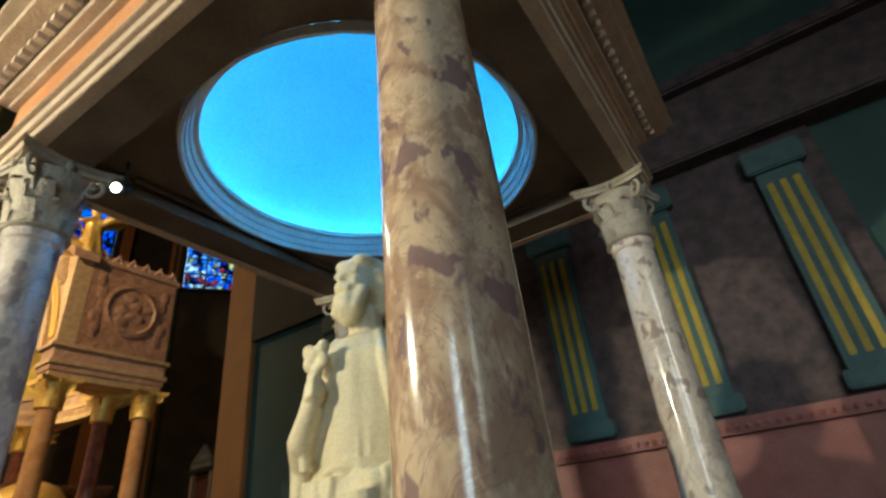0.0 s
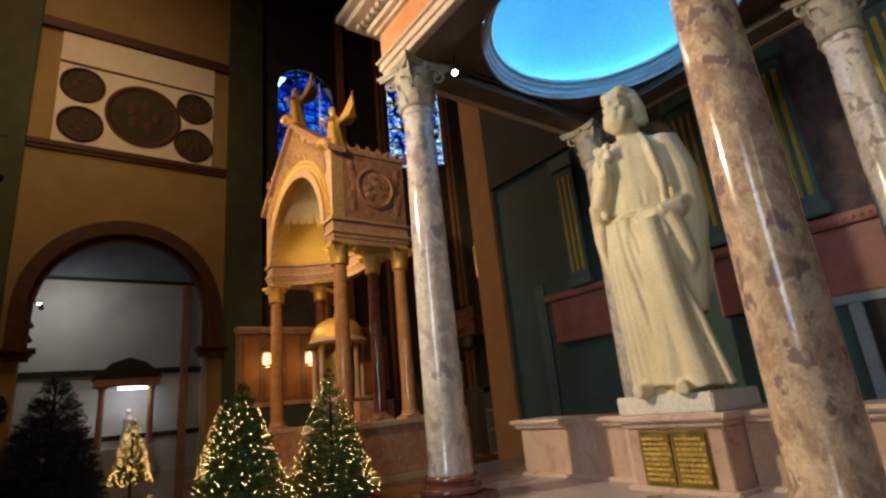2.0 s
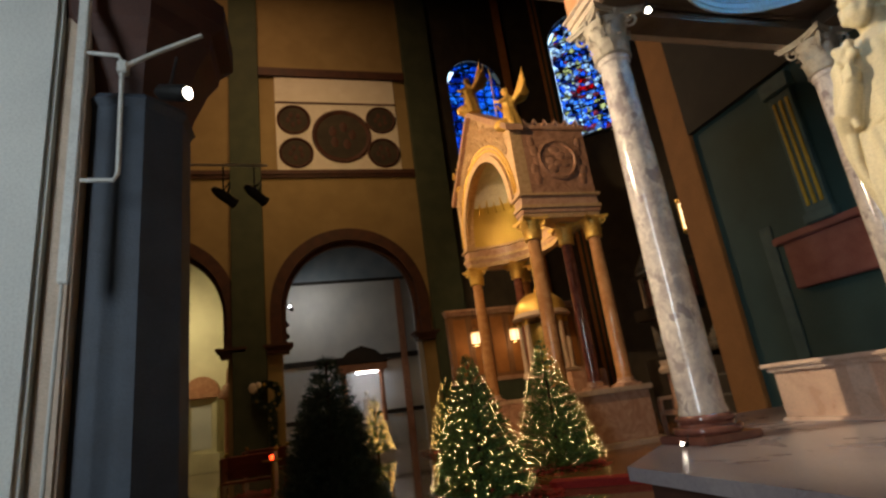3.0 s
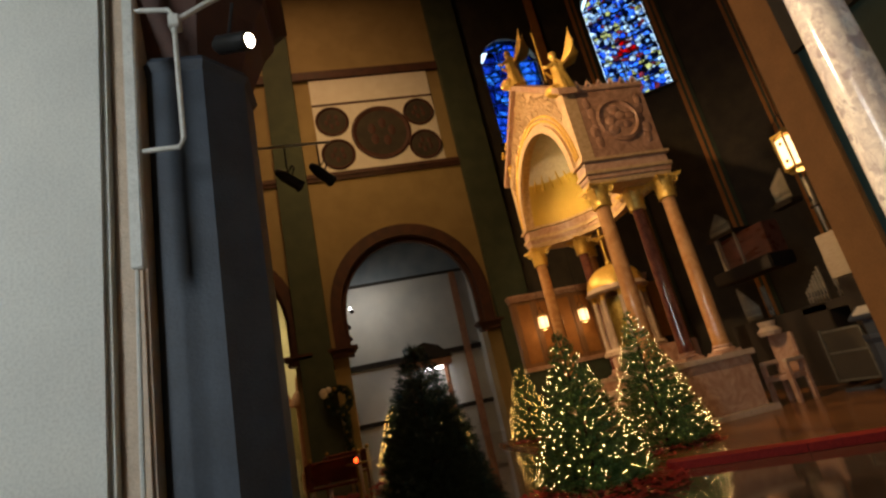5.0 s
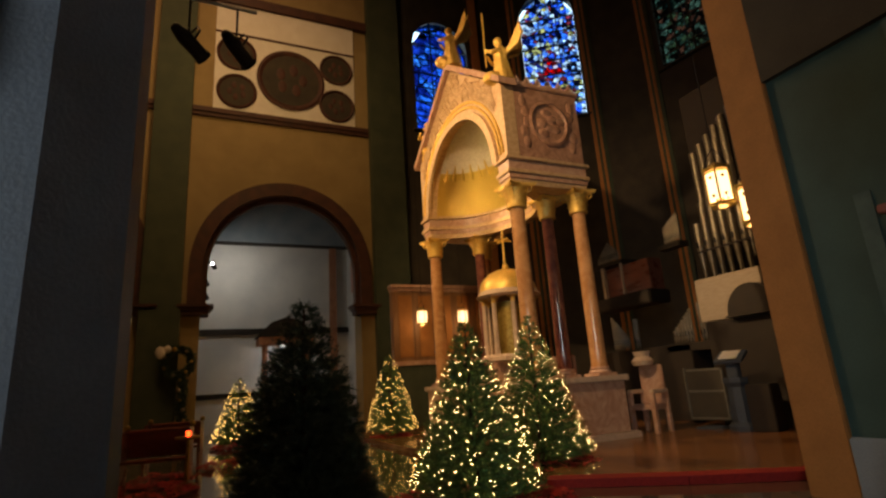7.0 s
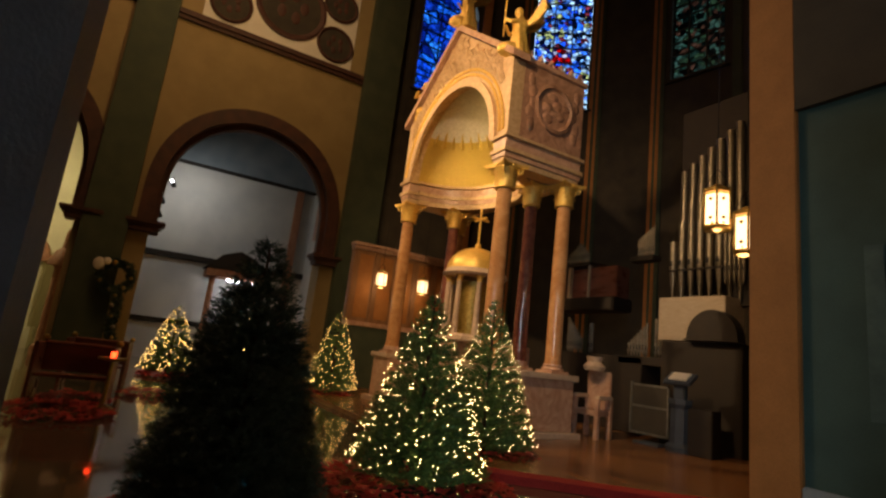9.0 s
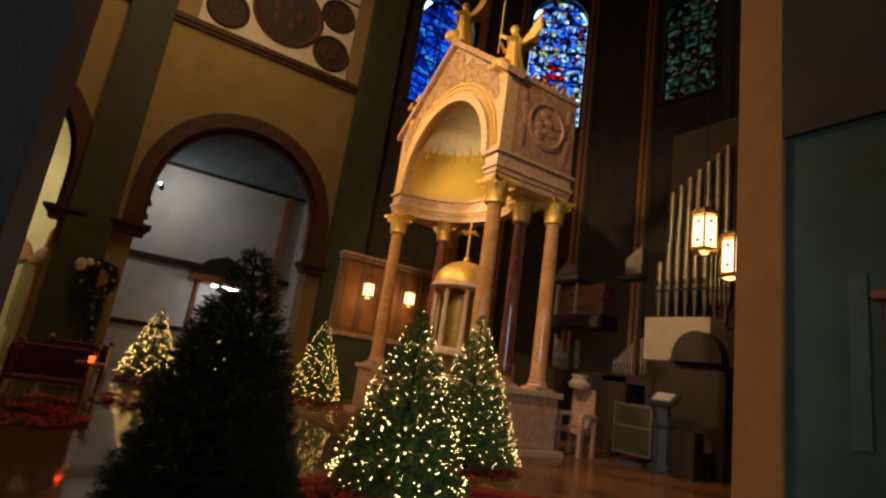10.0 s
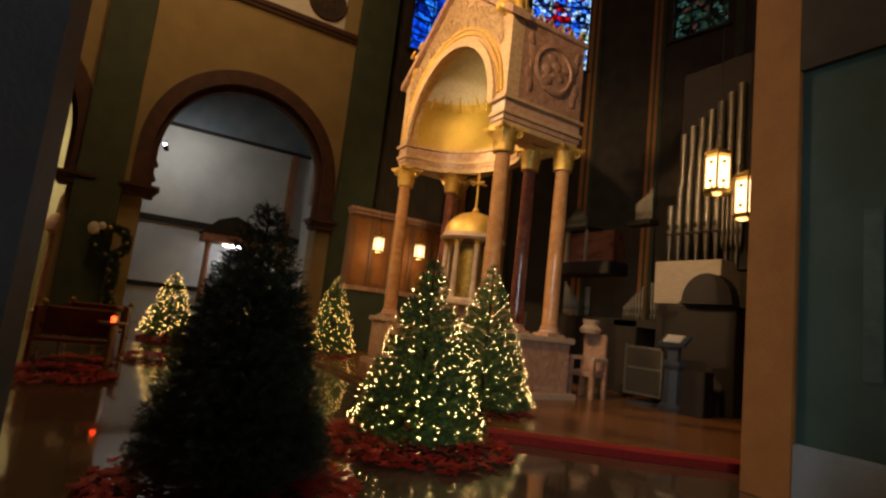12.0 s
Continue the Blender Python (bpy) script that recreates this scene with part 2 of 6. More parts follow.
M_CONDUIT = mat("white_conduit_paint", (0.62, 0.62, 0.58), (0.7, 0.7, 0.66), 10, 0.5)
M_NEEDLE = mat("fir_needles", (0.06, 0.13, 0.03), (0.1, 0.2, 0.05), 9, 0.6)
M_DARKFIR = mat("dark_fir_needles", (0.045, 0.09, 0.068), (0.075, 0.13, 0.1), 9, 0.7)
M_BARK = mat("fir_bark", (0.06, 0.035, 0.02), (0.1, 0.06, 0.035), 14, 0.85)
M_POINSETTIA = mat("red_poinsettia_leaf", (0.38, 0.01, 0.012), (0.52, 0.02, 0.02), 12, 0.6)
M_CARPET = mat("red_carpet", (0.3, 0.012, 0.01), (0.4, 0.025, 0.018), 30, 0.9)
M_BULB = glow("warm_fairy_bulb", (1.0, 0.66, 0.24), 30)
M_LANTERN = glow("lantern_glass", (1.0, 0.68, 0.38), 2.3)
M_FARBULB = glow("golden_fairy_bulb", (1.0, 0.56, 0.15), 10)
M_COVE = glow("blue_white_led_strip", (0.22, 0.68, 1.0), 22)
M_SPOTFACE = glow("lit_spot_lens", (1.0, 0.9, 0.72), 30)
M_TUBE = glow("white_tube_lamp", (0.86, 0.92, 1.0), 22)
M_BACKSKY = glow("dusk_glow_outside", (0.5, 0.75, 1.0), 2.4)

# ---------------- mesh helpers ----------------


def part(name, bm, material, parent=None, label="", smooth=False):
    """Links a bmesh as one mesh object, under a thing or a part."""
    me = bpy.data.meshes.new(name)
    bmesh.ops.recalc_face_normals(bm, faces=bm.faces)
    if smooth:
        for f in bm.faces:
            f.smooth = True
    bm.to_mesh(me)
    bm.free()
    for m in material if isinstance(material, (list, tuple)) else [material]:
        me.materials.append(m)
    ob = new(name, me)
    if smooth:
        me.set_sharp_from_angle(angle=radians(38))
    if parent:
        ob.parent = parent
    if label:
        ob["label"] = label
    return ob


def base(name, x, y, z=0, turn=0):
    ob = new(name)
    ob.matrix_world = pose(x, y, z, 0, 0, turn)
    ob.empty_display_size = 0.2
    return ob


def box(bm, x0, x1, y0, y1, z0, z1, bevel=0.0):
    g = bmesh.ops.create_cube(bm, size=1.0, matrix=Matrix.LocRotScale(((x0 + x1) / 2, (y0 + y1) / 2, (z0 + z1) / 2), None, (x1 - x0, y1 - y0, z1 - z0)))
    if bevel:
        es = list({e for v in g["verts"] for e in v.link_edges})
        bmesh.ops.bevel(bm, geom=es, offset=bevel, segments=2, affect="EDGES")
    return bm


def B(*a, bevel=0.0):
    return box(bmesh.new(), *a, bevel=bevel)


def lathe(bm, profile, seg=32, at=(0, 0, 0), start=0.0, sweep=360.0, fold=None):
    """Turns a profile of (radius, height) about z."""
    full = abs(sweep - 360) < 1e-6
    n = seg if full else seg + 1
    rings = []
    for r, z in profile:
        ring = []
        for i in range(n):
            a = radians(start + sweep * i / seg)
            rr = r if fold is None else fold(r, z, a)
            ring.append(bm.verts.new((at[0] + rr * math.cos(a), at[1] + rr * math.sin(a), at[2] + z)))
        rings.append(ring)
    for p, q in zip(rings, rings[1:]):
        for i in range(n if full else n - 1):
            j = (i + 1) % n
            bm.faces.new((p[i], p[j], q[j], q[i]))
    if full:
        bm.faces.new(rings[0][::-1])
        bm.faces.new(rings[-1])
    return bm


def tube(bm, points, r, seg=8, taper=1.0):
    """A round bar along points."""
    pts = [Vector(p) for p in points]
    rings = []
    for i, p in enumerate(pts):
        d = (pts[min(i + 1, len(pts) - 1)] - pts[max(i - 1, 0)]).normalized()
        u = d.orthogonal().normalized() if i == 0 else (u - d * u.dot(d)).normalized()
        v = d.cross(u)
        rr = r * (1 + (taper - 1) * i / max(1, len(pts) - 1))
        rings.append([bm.verts.new(p + rr * (math.cos(2 * math.pi * k / seg) * u + math.sin(2 * math.pi * k / seg) * v)) for k in range(seg)])
    for a, b in zip(rings, rings[1:]):
        for k in range(seg):
            bm.faces.new((a[k], a[(k + 1) % seg], b[(k + 1) % seg], b[k]))
    bm.faces.new(rings[0][::-1])
    bm.faces.new(rings[-1])
    return bm


def ball(bm, c, r, sub=2):
    r = r if isinstance(r, tuple) else (r, r, r)
    bmesh.ops.create_icosphere(bm, subdivisions=sub, radius=1, matrix=Matrix.LocRotScale(c, None, r))
    return bm


def move(bm, m):
    bmesh.ops.transform(bm, matrix=m, verts=bm.verts)
    return bm


def prism(bm, quad, depth):
    """A flat convex outline in x and z, given depth along y."""
    a = [bm.verts.new((x, 0, z)) for x, z in quad]
    b = [bm.verts.new((x, depth, z)) for x, z in quad]
    n = len(quad)
    bm.faces.new(a)
    bm.faces.new(b[::-1])
    for i in range(n):
        j = (i + 1) % n
        bm.faces.new((a[i], b[i], b[j], a[j]))


def arched_wall(x0, x1, z0, z1, depth, holes, top=None, rise=1.0):
    """A wall along x with round-headed openings (centre, half width, sill, spring); top(x) may slope."""
    bm = bmesh.new()
    hi = top or (lambda x: z1)

    def slab(a, b, lo_a, lo_b):
        prism(bm, [(a, lo_a), (b, lo_b), (b, hi(b)), (a, hi(a))], depth)

    x = x0
    for c, hw, sill, spring in sorted(holes):
        if c - hw > x + 1e-4:
            slab(x, c - hw, z0, z0)
        if sill > z0 + 1e-4:
            prism(bm, [(c - hw, z0), (c + hw, z0), (c + hw, sill), (c - hw, sill)], depth)
        n = 24
        q = [(c - hw * math.cos(math.pi * i / n), spring + rise * hw * math.sin(math.pi * i / n) ** (1 / rise) if 0 < i < n else spring) for i in range(n + 1)]
        for (a, za), (b, zb) in zip(q, q[1:]):
            slab(a, b, za, zb)
        x = c + hw
    if x1 > x + 1e-4:
        slab(x, x1, z0, z0)
    bmesh.ops.remove_doubles(bm, verts=bm.verts, dist=1e-5)
    return bm


def arch_band(c, r0, r1, spring, foot, depth, n=28, rise=1.0):
    """A moulded arch ring with straight legs down to foot."""
    bm = bmesh.new()
    inner = [(c - r0, foot)] + [(c - r0 * math.cos(math.pi * i / n), spring + rise * r0 * abs(math.sin(math.pi * i / n)) ** (1 / rise)) for i in range(n + 1)] + [(c + r0, foot)]
    outer = [(c - r1, foot)] + [(c - r1 * math.cos(math.pi * i / n), spring + rise * r1 * abs(math.sin(math.pi * i / n)) ** (1 / rise)) for i in range(n + 1)] + [(c + r1, foot)]
    for i in range(len(inner) - 1):
        prism(bm, [inner[i], inner[i + 1], outer[i + 1], outer[i]], depth)
    bmesh.ops.remove_doubles(bm, verts=bm.verts, dist=1e-5)
    return bm


def struct(ob, label=""):
    return tagged(ob, label, kind="structure")


FACE_E = pose(0, 0, 0, 0, 0, 90)  # local x runs along world y, local y runs towards -x

# ---------------- setting ----------------
floor = struct(part("floor", B(-32, 8, -16, 20, -0.3, 0), M_FLOOR), "polished dark brown tiled floor")
ceiling = struct(part("ceiling", B(-32, 8, -16, 20, 23, 23.3), M_CEIL), "dark painted church ceiling")

# far nave wall with its arcade
m = pose(-19.6, 0, 0) @ FACE_E
wall_west = struct(part("wall_west", move(arched_wall(-16, 4.9, 0, 23, 1.0, [(0, 2.9, 0, 5.8), (-7.85, 2.9, 0, 5.8)], rise=1.12), m), M_TAN), "tan plaster nave wall with round arches")
for c in (0, -7.85):
    band = part("arch_moulding", move(arch_band(c, 2.88, 3.34, 5.8, 4.7, 0.25, rise=1.12), pose(-19.45, 0, 0) @ FACE_E), M_BROWN, wall_west, "dark red-brown arch moulding")
    inner = part("arch_moulding", move(arch_band(c, 2.72, 3.0, 5.8, 4.7, 0.3, rise=1.12), pose(-19.75, 0, 0) @ FACE_E), M_BROWN, wall_west)
    for s in (-1, 1):
        im = bmesh.new()
        for k, (w, z0, z1) in enumerate(((0.42, 4.34, 4.5), (0.5, 4.5, 4.6), (0.58, 4.6, 4.72))):
            box(im, -20.0, -19.3 + 0.05 * k, c + s * 3.05 - w, c + s * 3.05 + w, z0, z1, 0.02)
        part("impost", im, M_BROWN, wall_west)
for y0, y1 in ((-4.76, -3.5), (3.45, 4.95), (-12.6, -11.35)):
    part("pilaster", B(-19.7, -19.25, y0, y1, 0, 23, bevel=0.03), M_GREEN, wall_west, "dark green painted pilaster")
for y0, y1 in ((-3.5, 3.45), (-11.35, -4.76)):
    for z0, z1, dx in ((12.05, 12.45, 0.1), (17.3, 17.75, 0.16), (12.2, 12.32, 0.16)):
        part("string_course", B(-19.7, -19.6 + dx, y0, y1, z0, z1, bevel=0.02), M_BROWN, wall_west)


def roundel_panel(yc):
    p = base("painted_panel", -19.6, yc, 12.45)
    tagged(p, "white painted wall panel with five dark roundels", "wall panel")
    part("board", B(0.004, 0.06, -2.8, 2.84, 0, 4.84), M_WHITE, p)
    part("ledge", B(0.06, 0.1, -2.8, 2.84, 3.42, 3.5), M_BROWN, p)
    for y, z, r in ((0.15, 1.72, 1.38), (-2.0, 2.55, 0.76), (-1.95, 0.85, 0.76), (2.05, 2.6, 0.72), (2.05, 0.85, 0.76)):
        bm = lathe(bmesh.new(), [(r, 0), (r, 0.06), (r * 0.93, 0.09), (r * 0.86, 0.05), (r * 0.84, 0.02)], 40)
        disc = lathe(bmesh.new(), [(r * 0.83, 0.0), (r * 0.83, 0.025)], 40)
        rnd = part("roundel", move(bm, pose(0.062, y, z, 0, 90, 0)), M_BROWN, p, "dark brown roundel with a moulded ring", smooth=True)
        part("disc", move(disc, pose(0.064, y, z, 0, 90, 0)), M_DARK, rnd, "dark painted disc")
        bm = bmesh.new()
        for k in range(5):
            a = k * 1.26 + r
            ball(bm, (0.1, y + 0.35 * r * math.cos(a), z + 0.35 * r * math.sin(a)), (0.03, 0.13 * r, 0.2 * r), 2)
        part("relief", bm, M_BROWN, rnd, smooth=True)
    return p


roundel_panel(0)
# chapel behind the far arcade
chap = struct(part("wall_chapel_back", B(-26.4, -26.0, -3.9, 4.2, 0, 8.8), M_CHAPEL), "white plaster side chapel wall")
struct(part("wall_chapel_upper", B(-26.4, -26.02, -3.9, 4.2, 8.8, 12), M_BLUEGREY), "blue-grey upper chapel wall")
struct(part("wall_chapel_side", B(-26, -20.6, 4.0, 4.3, 0, 12), M_CHAPEL), "plaster chapel side wall")
struct(part("wall_chapel_between", B(-26, -20.6, -4.3, -3.9, 0, 12), M_CREAM), "cream plaster chapel dividing wall")
struct(part("wall_chapel_back", B(-26.4, -26.0, -13, -4.3, 0, 12), M_CREAM), "cream plaster side chapel wall")
struct(part("ceiling", B(-26.4, -20.6, -13, 4.3, 12, 12.2), M_BLUEGREY), "blue-grey chapel ceiling")
struct(part("wall_chapel_end", B(-26.4, -20.6, -13.3, -13, 0, 12), M_CREAM), "cream plaster chapel end wall")
for z0, z1, dx in ((4.35, 4.62, 0.12), (1.5, 1.72, 0.1), (8.7, 8.86, 0.1)):
    struct(part("trim", B(-26, -26 + dx, -3.9, 4.0, z0, z1, bevel=0.015), M_DARKWOOD), "dark wooden wall moulding")
struct(part("trim", B(-26, -25.8, 3.05, 3.4, 0, 8.7, bevel=0.02), M_TERRA), "brick-red corner post in the side chapel")

# near arcade: the pier beside the viewer and the pier by the canopy
pier = base("pier", -2.4, -4.2)
tagged(pier, "nave pier with a pale painted face and dark stone shaft", "pier")
pier["kind"] = "structure"
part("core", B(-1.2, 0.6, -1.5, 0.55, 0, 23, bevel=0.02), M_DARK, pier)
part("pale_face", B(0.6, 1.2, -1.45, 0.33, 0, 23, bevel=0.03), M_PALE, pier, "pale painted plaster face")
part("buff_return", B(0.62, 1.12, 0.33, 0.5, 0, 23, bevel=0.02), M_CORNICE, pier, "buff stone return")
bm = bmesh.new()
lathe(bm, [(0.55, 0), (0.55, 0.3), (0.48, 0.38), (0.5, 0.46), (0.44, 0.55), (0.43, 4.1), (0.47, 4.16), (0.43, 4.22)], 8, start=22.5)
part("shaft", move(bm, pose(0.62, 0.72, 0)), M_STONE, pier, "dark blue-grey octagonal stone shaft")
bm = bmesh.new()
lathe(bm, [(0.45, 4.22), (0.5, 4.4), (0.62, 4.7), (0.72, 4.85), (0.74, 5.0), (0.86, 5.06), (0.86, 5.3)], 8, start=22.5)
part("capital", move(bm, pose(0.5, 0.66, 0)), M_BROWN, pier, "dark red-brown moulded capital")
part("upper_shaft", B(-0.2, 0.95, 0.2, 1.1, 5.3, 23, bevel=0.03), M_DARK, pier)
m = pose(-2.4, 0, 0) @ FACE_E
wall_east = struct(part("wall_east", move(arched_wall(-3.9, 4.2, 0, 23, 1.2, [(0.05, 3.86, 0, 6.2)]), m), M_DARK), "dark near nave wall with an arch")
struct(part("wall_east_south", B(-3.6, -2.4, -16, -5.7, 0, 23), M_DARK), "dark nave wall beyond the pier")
corner = base("corner_pier", -3.3, 3.5)
tagged(corner, "ochre painted corner pier beside the teal wall", "pier", kind="structure")
part("face", B(-0.27, 0.28, -0.06, 0.6, 0, 12, bevel=0.015), M_OCHRE, corner, "ochre plaster face")
part("return", B(-0.36, -0.27, 0.3, 1.6, 0, 12, bevel=0.015), M_DARK, corner, "dark return")

# aisle end wall behind the canopy
struct(part("wall_north", B(-3.02, 6, 3.5, 3.9, 0, 12), M_TEAL), "teal plaster aisle end wall")
struct(part("baseboard", B(-3.02, 6, 3.42, 3.5, 0, 0.66, bevel=0.02), M_BLUEGREY), "blue-grey stone baseboard")
struct(part("wall_panel_relief", B(-0.15, 3.2, 3.44, 3.5, 2.92, 5.0), M_MOSAIC), "dark violet carved relief wall")
struct(part("wall_dado", B(0.1, 3.4, 3.43, 3.5, 2.25, 2.82, bevel=0.01), M_RED), "dull red marble dado")
struct(part("trim", B(0.1, 3.4, 3.36, 3.5, 2.82, 2.92, bevel=0.015), M_RED), "red moulded dado cornice")
bm = bmesh.new()
for i in range(55):
    ball(bm, (0.13 + 0.06 * i, 3.36, 2.86), 0.02, 1)
struct(part("trim", bm, M_RED, smooth=True), "beaded red cornice moulding")
struct(part("wall_panel", B(-2.1, -0.6, 3.42, 3.5, 2.3, 2.86, bevel=0.015), M_RED), "dull red marble wall panel")
struct(part("trim", B(-2.2, -0.6, 3.38, 3.5, 2.86, 2.95, bevel=0.015), M_RED), "red marble panel cornice")
struct(part("wall_panel", B(-2.42, -2.25, 3.485, 3.5, 1.4, 3.15, bevel=0.004), M_PILASTER), "grey painted wall strip")
bm = bmesh.new()
box(bm, -0.4, 6, 3.3, 3.5, 4.95, 5.5, 0.02)
box(bm, -0.4, 6, 3.2, 3.5, 5.5, 5.62, 0.02)
box(bm, -0.4, 6, 3.25, 3.5, 4.85, 4.95, 0.02)
struct(part("wall_cornice", bm, M_MOSAIC), "dark carved wall cornice")
for x in (-1.5, 0.2, 1.07, 1.95, 2.9):
    p = base("pilaster", x, 3.44, 2.95)
    tagged(p, "blue-green wall pilaster with yellow flutes", "pilaster", "wall pilasters", "structure")
    part("shaft", B(-0.15, 0.15, -0.07, 0, 0.12, 1.6, bevel=0.008), M_PILASTER, p)
    part("foot", B(-0.19, 0.19, -0.1, 0, 0, 0.12, bevel=0.015), M_PILASTER, p)
    part("head", B(-0.2, 0.2, -0.11, 0, 1.6, 1.8, bevel=0.015), M_PILASTER, p)
    for k in (-1, 0, 1):
        part("flute", B(k * 0.085 - 0.022, k * 0.085 + 0.022, -0.08, -0.06, 0.2, 1.5, bevel=0.006), M_YELLOW, p, "yellow painted flute")
for x0, x1, z0, z1 in ((0.5, 0.66, 0.7, 2.17), (1.14, 1.24, 0.7, 2.17), (2.06, 2.16, 0.7, 2.17), (2.62, 2.78, 0.7, 2.17), (0.5, 2.78, 2.17, 2.25)):
    struct(part("trim", B(x0, x1, 3.44, 3.5, z0, z1, bevel=0.01), M_BLUEGREY), "pale grey-green painted door surround")
# flush near-black sheet; the shade inside the opening is put into its colour
struct(part("doorway_dark", B(1.24, 2.06, 3.47, 3.5, 0.66, 2.17), M_DARKWOOD), "flat black sheet painted as the dark of a doorway opening")
struct(part("wall_north_upper", B(-3.02, -0.4, 3.42, 3.5, 4.86, 8.6), M_DARK), "dark brown upper aisle wall")

# aisle enclosure behind the viewer, without windows
struct(part("wall_aisle", B(6, 6.3, -16, 3.9, 0, 12), M_TAN), "tan plaster aisle wall")
struct(part("ceiling", B(-2.4, 6.3, -16, 3.9, 8.6, 8.9), M_BLUEGREY), "blue-grey aisle ceiling")
struct(part("wall_south", B(-32, 8, -16.3, -16, 0, 23), M_TAN), "plain tan end wall")
struct(part("wall_far_aisle", B(-32.3, -32, -16, 20, 0, 23), M_DARK), "plain dark outer wall")

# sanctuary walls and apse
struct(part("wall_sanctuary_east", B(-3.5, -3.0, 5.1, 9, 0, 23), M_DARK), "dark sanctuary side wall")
APSE = (-11.5, 8.0, 8.0)


def stained(name, seed, blues, figure):
    """Leaded glass: cells of colour that let the glow outside through."""
    m = bpy.data.materials.new(name)
    m.use_nodes = True
    nt = m.node_tree
    nt.nodes.remove(nt.nodes["Principled BSDF"])
    out = nt.nodes["Material Output"]
    tc = nt.nodes.new("ShaderNodeTexCoord")
    mp = nt.nodes.new("ShaderNodeMapping")
    mp.inputs["Location"].default_value = (seed, seed * 0.7, 0)
    nt.links.new(tc.outputs["Object"], mp.inputs["Vector"])
    v = nt.nodes.new("ShaderNodeTexVoronoi")
    v.inputs["Scale"].default_value = 4.4 if figure else 1.6
    nt.links.new(mp.outputs["Vector"], v.inputs["Vector"])
    s = nt.nodes.new("ShaderNodeSeparateColor")
    nt.links.new(v.outputs["Color"], s.inputs["Color"])
    r = nt.nodes.new("ShaderNodeValToRGB")
    r.color_ramp.interpolation = "CONSTANT"
    while len(r.color_ramp.elements) < len(blues):
        r.color_ramp.elements.new(0.5)
    for i, c in enumerate(blues):
        r.color_ramp.elements[i].position = i / len(blues)
        r.color_ramp.elements[i].color = (*c, 1)
    nt.links.new(s.outputs["Red"], r.inputs["Fac"])
    n = nt.nodes.new("ShaderNodeTexNoise")
    n.inputs["Scale"].default_value, n.inputs["Detail"].default_value = 4.0, 4
    nt.links.new(mp.outputs["Vector"], n.inputs["Vector"])
    nr = nt.nodes.new("ShaderNodeValToRGB")
    nr.color_ramp.elements[0].position, nr.color_ramp.elements[1].position = 0.35, 0.62
    nr.color_ramp.elements[0].color = (0.3, 0.3, 0.34, 1)
    nt.links.new(n.outputs["Fac"], nr.inputs["Fac"])
    mul = nt.nodes.new("ShaderNodeMixRGB")
    mul.blend_type = "MULTIPLY"
    mul.inputs["Fac"].default_value = 0.9
    nt.links.new(r.outputs["Color"], mul.inputs["Color1"])
    nt.links.new(nr.outputs["Color"], mul.inputs["Color2"])
    e = nt.nodes.new("ShaderNodeTexVoronoi")
    e.feature = "DISTANCE_TO_EDGE"
    e.inputs["Scale"].default_value = v.inputs["Scale"].default_value
    nt.links.new(mp.outputs["Vector"], e.inputs["Vector"])
    er = nt.nodes.new("ShaderNodeValToRGB")
    er.color_ramp.elements[0].position, er.color_ramp.elements[1].position = 0.02, 0.06
    nt.links.new(e.outputs["Distance"], er.inputs["Fac"])
    m2 = nt.nodes.new("ShaderNodeMixRGB")
    m2.blend_type = "MULTIPLY"
    m2.inputs["Fac"].default_value = 1
    nt.links.new(mul.outputs["Color"], m2.inputs["Color1"])
    nt.links.new(er.outputs["Color"], m2.inputs["Color2"])
    t = nt.nodes.new("ShaderNodeBsdfTransparent")
    nt.links.new(m2.outputs["Color"], t.inputs["Color"])
    g = nt.nodes.new("ShaderNodeBsdfGlossy")
    g.inputs["Roughness"].default_value = 0.2
    ms = nt.nodes.new("ShaderNodeMixShader")
    ms.inputs["Fac"].default_value = 0.04
    nt.links.new(t.outputs[0], ms.inputs[1])
    nt.links.new(g.outputs[0], ms.inputs[2])
    nt.links.new(ms.outputs[0], out.inputs["Surface"])
    return m


G_BLUE = stained("blue_stained_glass", 3.1, [(0.05, 0.24, 0.7), (0.09, 0.36, 0.8), (0.03, 0.12, 0.42), (0.14, 0.44, 0.85), (0.05, 0.18, 0.55)], False)
G_MANY = stained("many_coloured_stained_glass", 7.7, [(0.1, 0.32, 0.9), (0.5, 0.66, 0.9), (0.03, 0.07, 0.2), (0.85, 0.9, 0.95), (0.16, 0.46, 1.0), (0.3, 0.45, 0.7), (0.65, 0.74, 0.85), (0.03, 0.05, 0.1), (0.25, 0.5, 1.0), (0.8, 0.72, 0.4), (0.5, 0.16, 0.2), (0.75, 0.78, 0.8), (0.08, 0.16, 0.45)], True)
G_RED = stained("red_stained_glass", 5.2, [(0.75, 0.03, 0.04), (0.4, 0.02, 0.05), (0.12, 0.2, 0.5), (0.8, 0.68, 0.72), (0.06, 0.1, 0.3), (0.8, 0.05, 0.05)], True)
G_PALE = stained("grey_green_stained_glass", 1.3, [(0.25, 0.4, 0.35), (0.4, 0.55, 0.5), (0.06, 0.12, 0.12), (0.3, 0.4, 0.3), (0.02, 0.05, 0.06), (0.5, 0.3, 0.25)], True)


